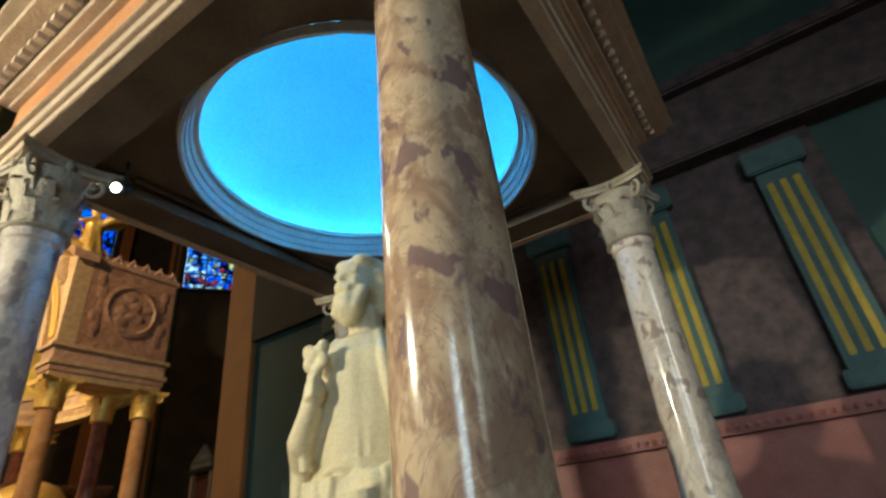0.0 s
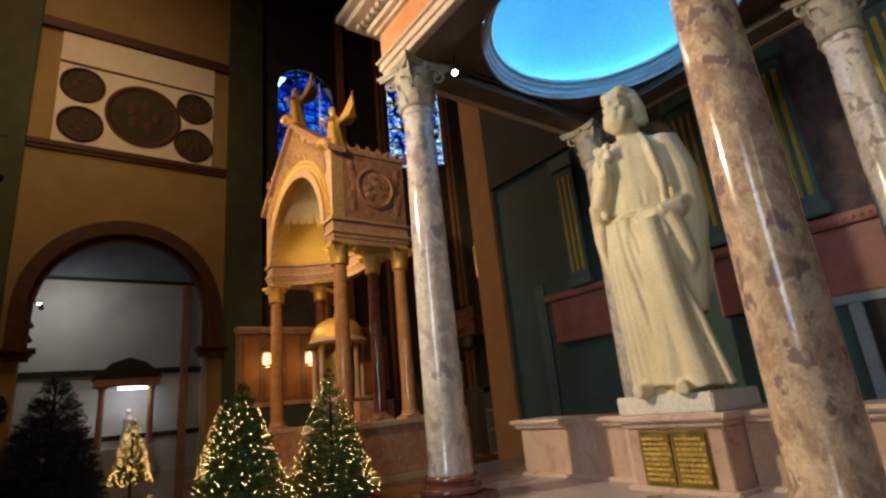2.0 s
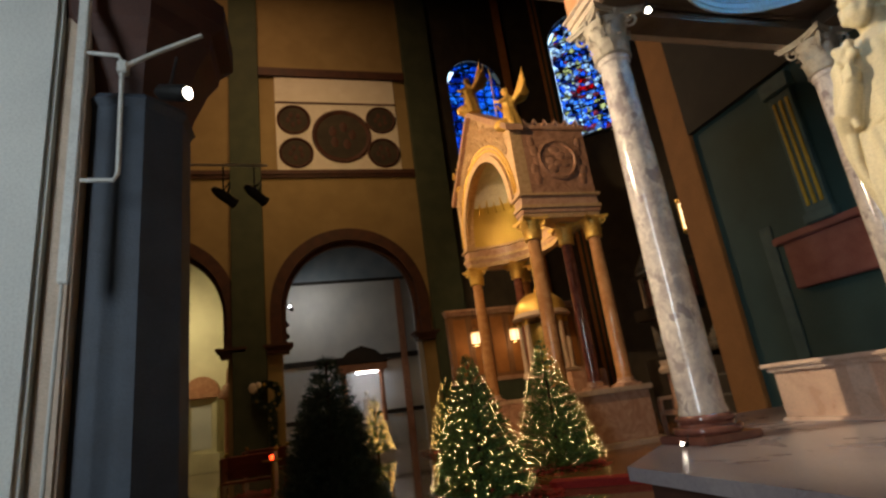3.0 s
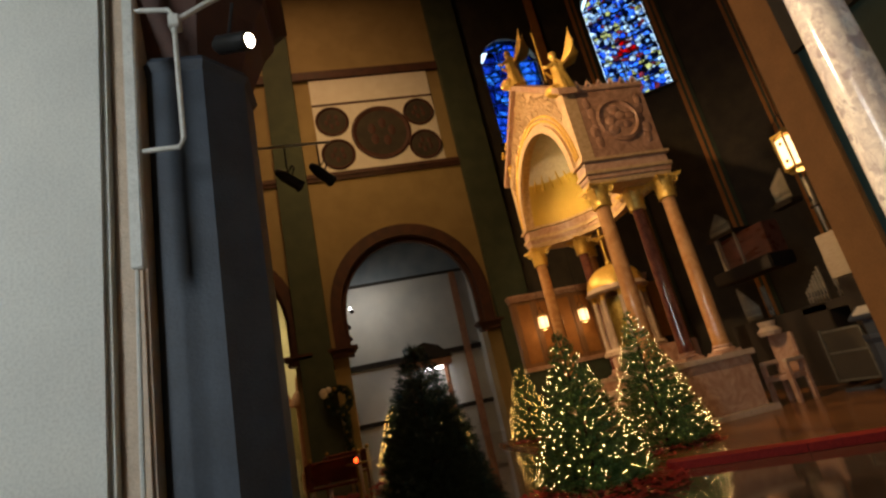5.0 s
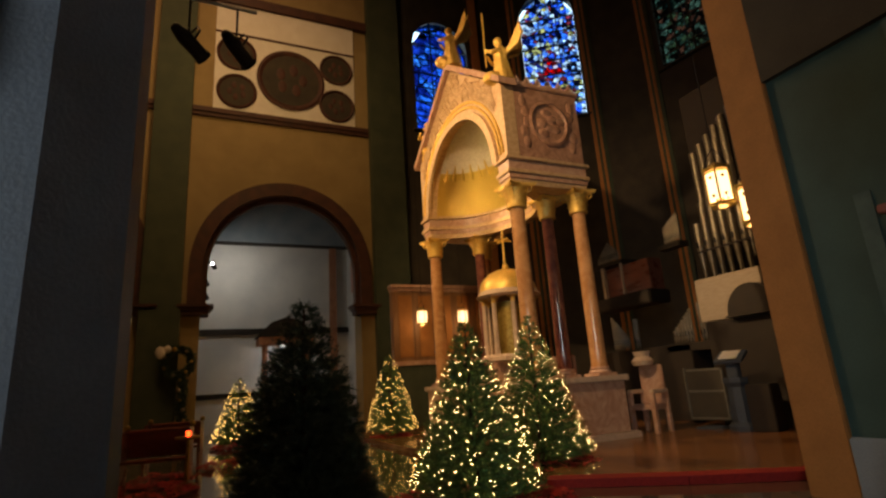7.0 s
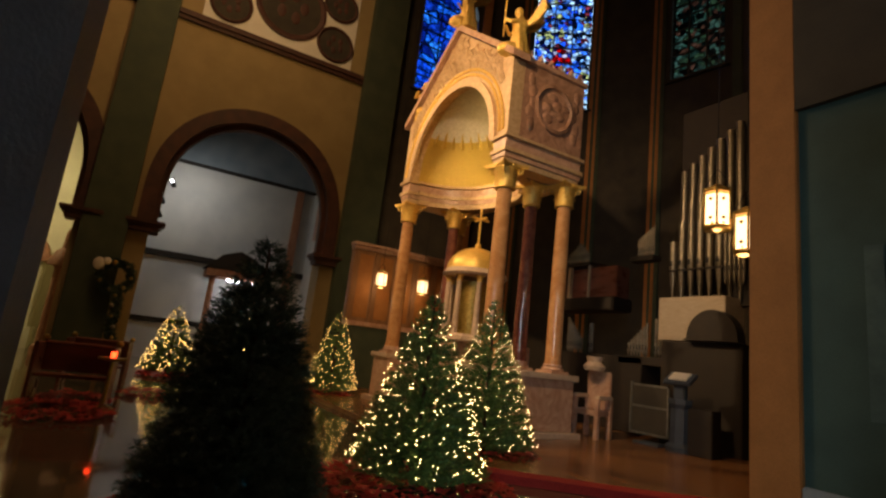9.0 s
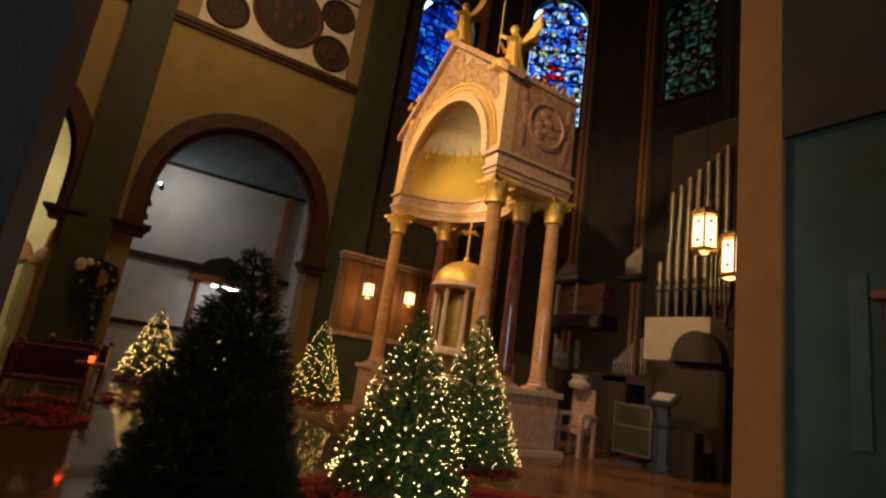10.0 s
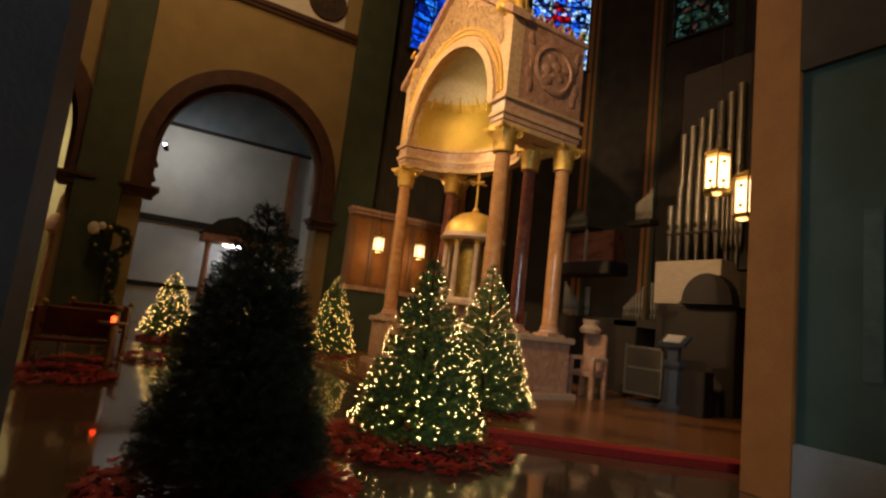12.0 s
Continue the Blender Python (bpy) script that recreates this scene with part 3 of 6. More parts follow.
def window(name, m, width, sill, spring, glass, label, rows, cols, glowing=1.0):
    """A leaded window in the plane x, z of m, with its frame, bars and panes."""
    w = new(name)
    w.matrix_world = m
    struct(w, label)
    hw = width / 2
    part("window_frame", arch_band(0, hw - 0.1, hw + 0.02, spring, sill, 0.2), M_DARK, w)
    part("window_sill", B(-hw - 0.1, hw + 0.1, -0.15, 0.3, sill - 0.12, sill, bevel=0.02), M_DARK, w)
    top = spring + hw
    bars = bmesh.new()
    dz, dx = (top - sill) / rows, 2 * (hw - 0.1) / cols

    def head(x):
        return spring + math.sqrt(max(0.0, (hw - 0.1) ** 2 - x * x))

    for i in range(cols):
        for j in range(rows):
            a, b = -hw + 0.1 + i * dx, -hw + 0.1 + (i + 1) * dx
            lo = sill + j * dz
            hi_a, hi_b = min(lo + dz, head(a)), min(lo + dz, head(b))
            mid = min(lo + dz, head((a + b) / 2))
            if max(hi_a, hi_b, mid) <= lo + 0.03:
                continue
            bm = bmesh.new()
            k = 0.02
            prism(bm, [(a + k, lo + k), (b - k, lo + k), (b - k, max(hi_b, lo + 0.03) - k), ((a + b) / 2, max(mid, lo + 0.04) - k), (a + k, max(hi_a, lo + 0.03) - k)], 0.012)
            red = glass == G_MANY and i == 1 and j == 3
            part("pane", move(bm, pose(0, 0.1, 0)), G_RED if red else glass, w, "red robed figure in the glass" if red else "")
    for i in range(1, cols):
        x = -hw + 0.1 + i * dx
        box(bars, x - 0.03, x + 0.03, 0.07, 0.14, sill, head(x))
    for j in range(1, rows):
        z = sill + j * dz
        half = hw - 0.1 if z < spring else math.sqrt(max(0.01, (hw - 0.1) ** 2 - (z - spring) ** 2))
        box(bars, -half, half, 0.065, 0.145, z - 0.028, z + 0.028)
    part("glazing_bars", bars, M_IRON, w)
    sky = struct(part("backdrop", move(B(-hw - 1.5, hw + 1.5, 1.0, 1.02, sill - 2, top + 2), m), M_BACKSKY if glowing > 0.5 else M_BACKDIM), "dusk sky glow outside a church window")
    return w


M_BACKDIM = glow("dim_glow_outside", (0.6, 0.8, 0.8), 0.35)


def chord(a0, a1):
    cx, cy, r = APSE
    p = Vector((cx + r * math.cos(radians(a0)), cy + r * math.sin(radians(a0)), 0))
    q = Vector((cx + r * math.cos(radians(a1)), cy + r * math.sin(radians(a1)), 0))
    d = (p - q)
    mid = (p + q) / 2
    ang = math.degrees(math.atan2(-d.y, -d.x))
    return mid, d.length, ang


m = pose(-19.5, 7.2, 0) @ FACE_E
struct(part("wall_sanctuary_west", move(arched_wall(-2.3, 2.2, 0, 23, 0.6, [(0, 1.55, 12.8, 17.3)]), m), M_DARK), "dark sanctuary wall with a blue window")
window("window_1", m, 3.1, 12.8, 17.3, G_BLUE, "blue leaded stained glass window", 8, 3)
n = 0
for a0, a1, glass, label, sill, spring in ((172, 157, None, "", 0, 0), (157, 132, G_MANY, "many-coloured stained glass window with a red figure", 13.6, 19.4), (132, 112, None, "", 0, 0), (112, 88, G_PALE, "dim grey-green stained glass window", 14.5, 18.7), (88, 48, None, "", 0, 0), (48, 8, None, "", 0, 0)):
    mid, length, ang = chord(a0, a1)
    m = Matrix.Translation(mid) @ pose(0, 0, 0, 0, 0, ang)
    # local y must point outwards
    if (m.to_3x3() @ Vector((0, 1, 0))).dot(mid - Vector((APSE[0], APSE[1], 0))) < 0:
        m = m @ pose(0, 0, 0, 0, 0, 180)
    h = length / 2 + 0.05
    hw = 1.45 if glass == G_MANY else 1.25
    holes = [(0, hw, sill, spring)] if glass else []
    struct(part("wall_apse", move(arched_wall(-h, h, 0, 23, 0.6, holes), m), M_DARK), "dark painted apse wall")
    if glass:
        n += 1
        window("window_%d" % (n + 1), m, 2 * hw, sill, spring, glass, label, 9, 3, 1.0 if glass == G_MANY else 0.0)
    for s in (-1, 1):
        if a0 > 100:
            struct(part("trim", move(B(s * h - 0.2, s * h + 0.2, -0.2, 0.0, 0, 23, bevel=0.03), m), M_OCHRE if s < 0 else M_GREEN), "painted apse rib")

# ---------------- the canopy over the statue ----------------
PLAT = 1.15


def capital(r, h):
    """A leafy capital: bell, two rows of curling leaves, corner scrolls and a hollowed slab."""
    bm = lathe(bmesh.new(), [(r * 1.02, 0), (r * 1.12, h * 0.03), (r * 1.02, h * 0.07), (r * 0.98, h * 0.3), (r * 1.05, h * 0.6), (r * 1.3, h * 0.84)], 24)
    for row, (n, z0, hh, out) in enumerate(((8, 0.06, 0.4, 1.25), (8, 0.2, 0.52, 1.4))):
        for i in range(n):
            a = 2 * math.pi * (i + 0.5 * row) / n
            ca, sa = math.cos(a), math.sin(a)
            prev = None
            for k in range(6):
                u = k / 5
                rad = r * (1.02 + (out - 1.02) * u ** 2.2)
                z = h * (z0 + hh * min(u * 1.12, 1) - (0.09 if k == 5 else 0))
                w = r * 0.34 * (1 - 0.55 * u * u)
                mid = bm.verts.new(((rad + r * 0.07) * ca, (rad + r * 0.07) * sa, z))
                l = bm.verts.new((rad * ca - w * sa, rad * sa + w * ca, z - h * 0.02))
                q = bm.verts.new((rad * ca + w * sa, rad * sa - w * ca, z - h * 0.02))
                if prev:
                    bm.faces.new((prev[0], prev[1], mid, l))
                    bm.faces.new((prev[1], prev[2], q, mid))
                prev = (l, mid, q)
    for i in range(4):
        a = math.pi / 4 + i * math.pi / 2
        c = Vector((math.cos(a), math.sin(a), 0))
        t = Vector((-c.y, c.x, 0))
        pts = []
        for k in range(15):
            th = k * 0.52
            rad = h * 0.15 * (1 - k / 17)
            pts.append(c * (r * 1.45 + rad * math.sin(th)) + Vector((0, 0, h * 0.74 + rad * math.cos(th))))
        tube(bm, pts, r * 0.1, 6, 0.6)
        tube(bm, [c * r * 1.0 + Vector((0, 0, h * 0.5)), c * r * 1.2 + Vector((0, 0, h * 0.7)), c * r * 1.42 + Vector((0, 0, h * 0.88))], r * 0.09, 6)
        d = Vector((math.cos(i * math.pi / 2), math.sin(i * math.pi / 2), 0))
        ball(bm, tuple(d * r * 1.28 + Vector((0, 0, h * 0.92))), (r * 0.16, r * 0.16, h * 0.09), 1)
    n = 8
    for z0, z1, g in ((0.86, 0.93, 1.0), (0.93, 1.0, 1.06)):
        lo, up = [], []
        for i in range(4 * n):
            side, u = divmod(i, n)
            u = u / n
            x, y = r * 1.62 * g, r * 1.62 * g * (2 * u - 1)
            x -= r * 0.42 * (1 - (2 * u - 1) ** 2)
            c, s = math.cos(side * math.pi / 2), math.sin(side * math.pi / 2)
            lo.append(bm.verts.new((x * c - y * s, x * s + y * c, h * z0)))
            up.append(bm.verts.new((x * c - y * s, x * s + y * c, h * z1)))
        for i in range(4 * n):
            j = (i + 1) % (4 * n)
            bm.faces.new((lo[i], lo[j], up[j], up[i]))
        bm.faces.new(lo[::-1])
        bm.faces.new(up)
    return bm


def shaft(r0, r1, h):
    prof = [(r0 * 1.08, 0), (r0 * 1.08, h * 0.008), (r0, h * 0.022)]
    for i in range(1, 9):
        u = i / 8
        prof.append((r0 + (r1 - r0) * u ** 1.6, h * (0.022 + 0.958 * u)))
    return lathe(bmesh.new(), prof + [(r1 * 1.1, h * 0.985), (r1 * 1.1, h)], 40)


def attic_base(r, h):
    bm = bmesh.new()
    box(bm, -r * 1.45, r * 1.45, -r * 1.45, r * 1.45, 0, h * 0.3, 0.01)
    pts = [(r * 1.38, h * 0.3)]
    for k in range(7):
        a = -math.pi / 2 + math.pi * k / 6
        pts.append((r * (1.28 + 0.12 * math.cos(a)), h * (0.45 + 0.13 * math.sin(a))))
    pts += [(r * 1.15, h * 0.6), (r * 1.1, h * 0.7), (r * 1.16, h * 0.76)]
    for k in range(5):
        a = -math.pi / 2 + math.pi * k / 4
        pts.append((r * (1.14 + 0.07 * math.cos(a)), h * (0.86 + 0.08 * math.sin(a))))
    return lathe(bm, pts + [(r * 1.08, h)], 36)


def canopy_column(x, y, marble_mat, label, foot=True):
    c = base("canopy_column", x, y, PLAT)
    tagged(c, label, "column", "canopy columns")
    part("foot", attic_base(0.135, 0.15), M_RCOL, c, "dark red moulded stone base", smooth=True)
    part("shaft", move(shaft(0.125, 0.1, 2.38), pose(0, 0, 0.15)), marble_mat, c, smooth=True)
    part("capital", move(capital(0.116, 0.34), pose(0, 0, 2.53)), M_CAPITAL, c, "carved stone leaf capital", smooth=True)
    return c


canopy_column(0, 0, M_COLGREY, "grey-violet breccia marble column with a leafy capital")
canopy_column(1.97, 0, M_COLPINK, "polished pink-brown breccia marble column with a leafy capital")
canopy_column(1.97, 1.97, M_COLPALE, "pale veined marble column with a leafy capital")
canopy_column(0, 1.97, M_COLGREY, "grey marble column behind the statue")

platform = base("platform", 1.2, 1.2)
tagged(platform, "raised lavender marble platform under the canopy", "platform", kind="structure")


def slab(outline, z0, z1):
    bm = bmesh.new()
    lo = [bm.verts.new((x, y, z0)) for x, y in outline]
    up = [bm.verts.new((x, y, z1)) for x, y in outline]
    bm.faces.new(lo[::-1])
    bm.faces.new(up)
    for i in range(len(outline)):
        j = (i + 1) % len(outline)
        bm.faces.new((lo[i], lo[j], up[j], up[i]))
    return bm


part("body", slab([(-0.8, -1.9), (2.4, -1.9), (2.4, 0.9), (-2.4, 0.9), (-2.4, -0.15), (-1.85, -0.75)], 0, PLAT - 0.06), M_BROWN, platform, "dark red-brown stone body")
part("slab", slab([(-0.86, -1.97), (2.4, -1.97), (2.4, 0.9), (-2.46, 0.9), (-2.46, -0.2), (-1.92, -0.8)], PLAT - 0.06, PLAT), M_LAVENDER, platform, "lavender marble paving slab")

ent = base("entablature", 0.985, 0.985, 4.02)
tagged(ent, "carved buff and orange marble entablature of the canopy", "entablature")
HALF = 1.15
for lo, hi, grow, mt, name in ((0, 0.05, 0, M_CORNICE, "fascia"), (0.05, 0.11, 0.015, M_CORNICE, "fascia"), (0.11, 0.13, 0.035, M_CORNICE, "bead"), (0.13, 0.37, 0.0, M_ORANGE, "frieze"), (0.37, 0.4, 0.03, M_CORNICE, "bead"), (0.4, 0.45, 0.07, M_CORNICE, "moulding"), (0.49, 0.55, 0.19, M_CORNICE, "corona"), (0.55, 0.61, 0.24, M_CORNICE, "crown_moulding")):
    bm = bmesh.new()
    g = HALF + grow
    k = 0.06 + grow
    box(bm, -g, g, -g, -g + k, lo, hi, 0.004)
    box(bm, -g, g, g - k, g, lo, hi, 0.004)
    box(bm, -g, -g + k, -g + k, g - k, lo, hi)
    box(bm, g - k, g, -g + k, g - k, lo, hi)
    part(name, bm, mt, ent)
g, k = HALF - 0.06, 0.19
for x0, x1, y0, y1 in ((-g, g, -g, -g + k), (-g, g, g - k, g), (-g, -g + k, -g + k, g - k), (g - k, g, -g + k, g - k)):
    part("beam", B(x0, x1, y0, y1, 0.003, 0.6), M_SOFFIT, ent, "brown plaster beam")
dent = B(-0.018, 0.018, -0.02, 0.02, 0, 0.04)
dm = bpy.data.meshes.new("dentil")
dent.to_mesh(dm)
dent.free()
dm.materials.append(M_CORNICE)
for side in range(4):
    for i in range(36):
        d = new("dentil", dm)
        d.parent = ent
        d.matrix_local = pose(0, 0, 0, 0, 0, 90 * side) @ pose(-1.26 + 0.072 * i, -(HALF + 0.1), 0.45)
# soffit with a round opening
seg = 64
bm = bmesh.new()
inn, outr = [], []
for i in range(seg):
    a = 2 * math.pi * i / seg
    q = 0.95 / max(abs(math.cos(a)), abs(math.sin(a)))
    inn.append((0.885 * math.cos(a), 0.885 * math.sin(a)))
    outr.append((q * math.cos(a), q * math.sin(a)))
for i in range(seg):
    j = (i + 1) % seg
    lo = [bm.verts.new((x, y, 0.1)) for x, y in (inn[i], outr[i], outr[j], inn[j])]
    up = [bm.verts.new((x, y, 0.16)) for x, y in (inn[i], outr[i], outr[j], inn[j])]
    bm.faces.new(lo)
    bm.faces.new(up[::-1])
    bm.faces.new((lo[0], lo[3], up[3], up[0]))
    bm.faces.new((lo[1], up[1], up[2], lo[2]))
part("soffit", bm, M_SOFFIT, ent, "brown plaster soffit with a round opening")
for side in range(4):
    bm = bmesh.new()
    box(bm, -0.7, 0.7, -0.95, -0.9, 0.05, 0.1, 0.008)
    box(bm, -0.7, 0.7, -0.9, -0.87, 0.075, 0.1, 0.006)
    part("soffit_moulding", move(bm, pose(0, 0, 0, 0, 0, 90 * side)), M_SOFFIT, ent)
rim = []
for r, z in ((0.885, 0.1), (0.875, 0.06), (0.86, 0.06), (0.855, 0.09), (0.845, 0.09), (0.84, 0.13), (0.83, 0.13), (0.825, 0.17), (0.8, 0.17), (0.8, 0.2), (0.815, 0.2), (0.82, 0.18)):
    rim.append((r, z))
bm = bmesh.new()
rings = [[bm.verts.new((r * math.cos(2 * math.pi * i / 72), r * math.sin(2 * math.pi * i / 72), z)) for i in range(72)] for r, z in rim]
for p, q in zip(rings, rings[1:]):
    for i in range(72):
        bm.faces.new((p[i], p[(i + 1) % 72], q[(i + 1) % 72], q[i]))
part("dome_rim", bm, M_RIM, ent, "white stepped dome moulding", smooth=True)
bm = bmesh.new()
prof = [(0.9, 0.1), (0.9, 0.24)] + [(0.9 * math.cos(radians(a)), 0.24 + 0.52 * math.sin(radians(a))) for a in range(8, 88, 8)] + [(0.02, 0.76)]
rings = [[bm.verts.new((r * math.cos(2 * math.pi * i / 72), r * math.sin(2 * math.pi * i / 72), z)) for i in range(72)] for r, z in prof]
for p, q in zip(rings, rings[1:]):
    for i in range(72):
        bm.faces.new((p[i], p[(i + 1) % 72], q[(i + 1) % 72], q[i]))
bm.faces.new(rings[-1])
dome = part("dome", bm, M_DOME, ent, "pale blue painted dome lit from a cove", smooth=True)
bm = bmesh.new()
rings = [[bm.verts.new((r * math.cos(2 * math.pi * i / 72), r * math.sin(2 * math.pi * i / 72), z)) for i in range(72)] for r, z in ((0.84, 0.195), (0.86, 0.195), (0.86, 0.21), (0.84, 0.21), (0.84, 0.195))]
for p, q in zip(rings, rings[1:]):
    for i in range(72):
        bm.faces.new((p[i], p[(i + 1) % 72], q[(i + 1) % 72], q[i]))
part("light_strip", bm, M_COVE, ent, "glowing blue-white light strip")
part("roof", B(-1.1, 1.1, -1.1, 1.1, 0.8, 0.9), M_SOFFIT, ent)


def small_spot(x, y, z, target):
    s = new("spotlight")
    s.matrix_world = look((x, y, z), target)
    tagged(s, "small black spotlight with a bright lens", "spotlight")
    bm = lathe(bmesh.new(), [(0.03, -0.035), (0.036, -0.03), (0.036, 0.06), (0.02, 0.08)], 16)
    part("housing", bm, M_IRON, s, smooth=True)
    bm = lathe(bmesh.new(), [(0.019, -0.037), (0.019, -0.036)], 16)
    part("lens", bm, M_SPOTFACE, s, "glowing lens")
    bm = bmesh.new()
    tube(bm, [(0, 0, 0.06), (0, 0.05, 0.1), (0, 0.12, 0.12)], 0.008, 6)
    part("bracket", bm, M_IRON, s)
    return s


small_spot(0.27, 0.16, 3.9, (1.6, -1.2, 2.6))
up = small_spot(0.16, -0.3, PLAT + 0.03, (0.7, -1.6, 1.45))
up.scale = (0.42, 0.42, 0.42)

# parapet and pedestal
par = base("parapet", 0.9, 1.0, PLAT - 0.05)
tagged(par, "low peach marble parapet wall behind the columns", "parapet", kind="structure")
for x0, x1 in ((-1.22, -0.15), (0.4, 2.7)):
    part("panel", B(x0, x1, -0.1, 0.12, 0.06, 0.36, bevel=0.004), M_PINK, par)
    part("plinth", B(x0, x1, -0.15, 0.14, 0, 0.07, bevel=0.012), M_PEACH, par)
    bm = bmesh.new()
    box(bm, x0 - (0.03 if x0 < -1 else 0), x1, -0.13, 0.15, 0.36, 0.39, 0.008)
    box(bm, x0 - (0.06 if x0 < -1 else 0), x1, -0.16, 0.17, 0.39, 0.42, 0.01)
    part("coping", bm, M_PEACH, par)
for x in (-0.62, -0.24, 0.62, 1.3):
    part("pier", B(x - 0.07, x + 0.07, -0.115, -0.09, 0.06, 0.36, bevel=0.004), M_PEACH, par)
ped = base("pedestal", 1.02, 0.95, PLAT - 0.05)
tagged(ped, "peach marble pedestal with a gilt bronze plaque", "pedestal")
part("block", B(-0.27, 0.27, -0.25, 0.3, 0.06, 0.36, bevel=0.006), M_PINK, ped)
part("plinth", B(-0.31, 0.31, -0.29, 0.3, 0, 0.07, bevel=0.012), M_PEACH, ped)
bm = bmesh.new()
box(bm, -0.295, 0.295, -0.275, 0.3, 0.36, 0.39, 0.008)
box(bm, -0.325, 0.325, -0.305, 0.32, 0.39, 0.425, 0.01)
part("coping", bm, M_PEACH, ped)
plq = part("plaque", B(-0.2, 0.19, -0.262, -0.25, 0.07, 0.35, bevel=0.004), M_BRONZE, ped, "gilt bronze plaque with two worn columns of lettering")
for cx in (-0.1, 0.095):
    part("leaf", B(cx - 0.088, cx + 0.088, -0.268, -0.26, 0.085, 0.335, bevel=0.004), M_BRONZE, plq)
rng = random.Random(5)
for cx in (-0.1, 0.095):
    for row in range(9):
        bm = bmesh.new()
        x = cx - 0.075
        while x < cx + 0.06:
            w = rng.uniform(0.01, 0.03)
            box(bm, x, x + w, -0.274, -0.267, 0.1 + row * 0.025, 0.113 + row * 0.025)
            x += w + 0.006
        part("lettering", bm, M_GOLD, plq)

# ---------------- the statue ----------------


def statue_mesh():
    bm = bmesh.new()

    def join(other):
        tmp = bpy.data.meshes.new("tmp")
        other.to_mesh(tmp)
        other.free()
        bm.from_mesh(tmp)
        bpy.data.meshes.remove(tmp)

    def fold(r, z, a):
        low = max(0.0, 1.02 - z)
        f = 1 + (0.014 + 0.05 * low) * math.sin(8 * a + 1.8 * z) + (0.008 + 0.012 * low) * math.sin(19 * a - 2 * z)
        return r * f

    prof = [(0.235, 0.0), (0.225, 0.1), (0.215, 0.3), (0.225, 0.55), (0.24, 0.8), (0.238, 0.95), (0.225, 1.03), (0.228, 1.1), (0.25, 1.25), (0.262, 1.38), (0.24, 1.47), (0.17, 1.53), (0.085, 1.575), (0.07, 1.63)]
    body = lathe(bmesh.new(), prof, 96, fold=fold)
    bmesh.ops.scale(body, vec=(1.0, 0.7, 1), verts=body.verts)
    join(body)
    for s in (-1, 1):
        ball(bm, (s * 0.2, 0.01, 1.435), (0.105, 0.1, 0.1), 3)
    # forward knee, shins under cloth, feet
    tube(bm, [(0.09, -0.06, 1.0), (0.1, -0.13, 0.72), (0.06, -0.11, 0.4), (0.03, -0.1, 0.05)], 0.14, 14, 0.95)
    for x, y in ((0.1, -0.2), (-0.13, -0.17)):
        tube(bm, [(x, y, 0.03), (x * 1.2, y - 0.11, 0.035)], 0.05, 10, 0.75)
    # cloth gathered at the hip and falling slantwise
    for i in range(6):
        tube(bm, [(-0.13 + 0.035 * i, -0.17, 1.01), (-0.1 + 0.05 * i, -0.215 + 0.004 * i, 0.74), (-0.04 + 0.06 * i, -0.205 + 0.006 * i, 0.38), (0.03 + 0.06 * i, -0.18 + 0.008 * i, 0.03)], 0.026 - 0.003 * (i % 2), 8, 1.0)
    for i in range(5):
        tube(bm, [(0.05 + 0.03 * i, -0.19 + 0.01 * i, 0.86 - 0.03 * i), (0.14 + 0.025 * i, -0.2 + 0.02 * i, 0.55 - 0.03 * i), (0.24 + 0.012 * i, -0.13 + 0.02 * i, 0.22 - 0.02 * i)], 0.018, 8, 0.6)
    for i in range(4):
        tube(bm, [(-0.2 + 0.03 * i, -0.14, 1.02), (-0.22 + 0.035 * i, -0.17, 0.7), (-0.2 + 0.045 * i, -0.17, 0.05)], 0.02, 8, 1.1)
    # straight front edge of the mantle and its lap over the hip
    tube(bm, [(-0.05, -0.185, 1.02), (-0.07, -0.205, 0.85), (-0.075, -0.21, 0.62)], 0.022, 8, 0.5)
    tube(bm, [(0.2, -0.16, 1.0), (0.25, -0.15, 0.85), (0.27, -0.12, 0.7), (0.22, -0.1, 0.6)], 0.06, 10, 0.55)
    tube(bm, [(0.16, -0.2, 0.97), (0.19, -0.205, 0.86), (0.15, -0.2, 0.76)], 0.03, 8, 0.5)
    # fine vertical pleats over the chest
    for i in range(11):
        a = -1.05 + 0.21 * i
        tube(bm, [(0.15 * math.sin(a), -0.1 * math.cos(a) - 0.03, 1.5), (0.235 * math.sin(a), -0.17 * math.cos(a), 1.33), (0.215 * math.sin(a), -0.158 * math.cos(a), 1.06)], 0.007, 6)
    tube(bm, [(0.232 * math.cos(t), 0.168 * math.sin(t), 1.04 + 0.012 * math.sin(3 * t)) for t in [k * 2 * math.pi / 24 for k in range(25)]], 0.02, 6)
    # arm with the lilies: shoulder, elbow, hand at the chest
    tube(bm, [(-0.2, 0.0, 1.43), (-0.25, -0.01, 1.28), (-0.28, -0.03, 1.1)], 0.088, 14, 0.95)
    tube(bm, [(-0.28, -0.03, 1.1), (-0.22, -0.15, 1.16), (-0.13, -0.2, 1.28)], 0.075, 12, 0.6)
    ball(bm, (-0.115, -0.215, 1.32), (0.048, 0.04, 0.058), 2)
    for k in range(4):
        tube(bm, [(-0.145 + 0.012 * k, -0.24, 1.29 + 0.02 * k), (-0.09, -0.25, 1.305 + 0.02 * k)], 0.012, 6)
    tube(bm, [(-0.125, -0.22, 1.24), (-0.105, -0.225, 1.38), (-0.09, -0.21, 1.5)], 0.013, 6)
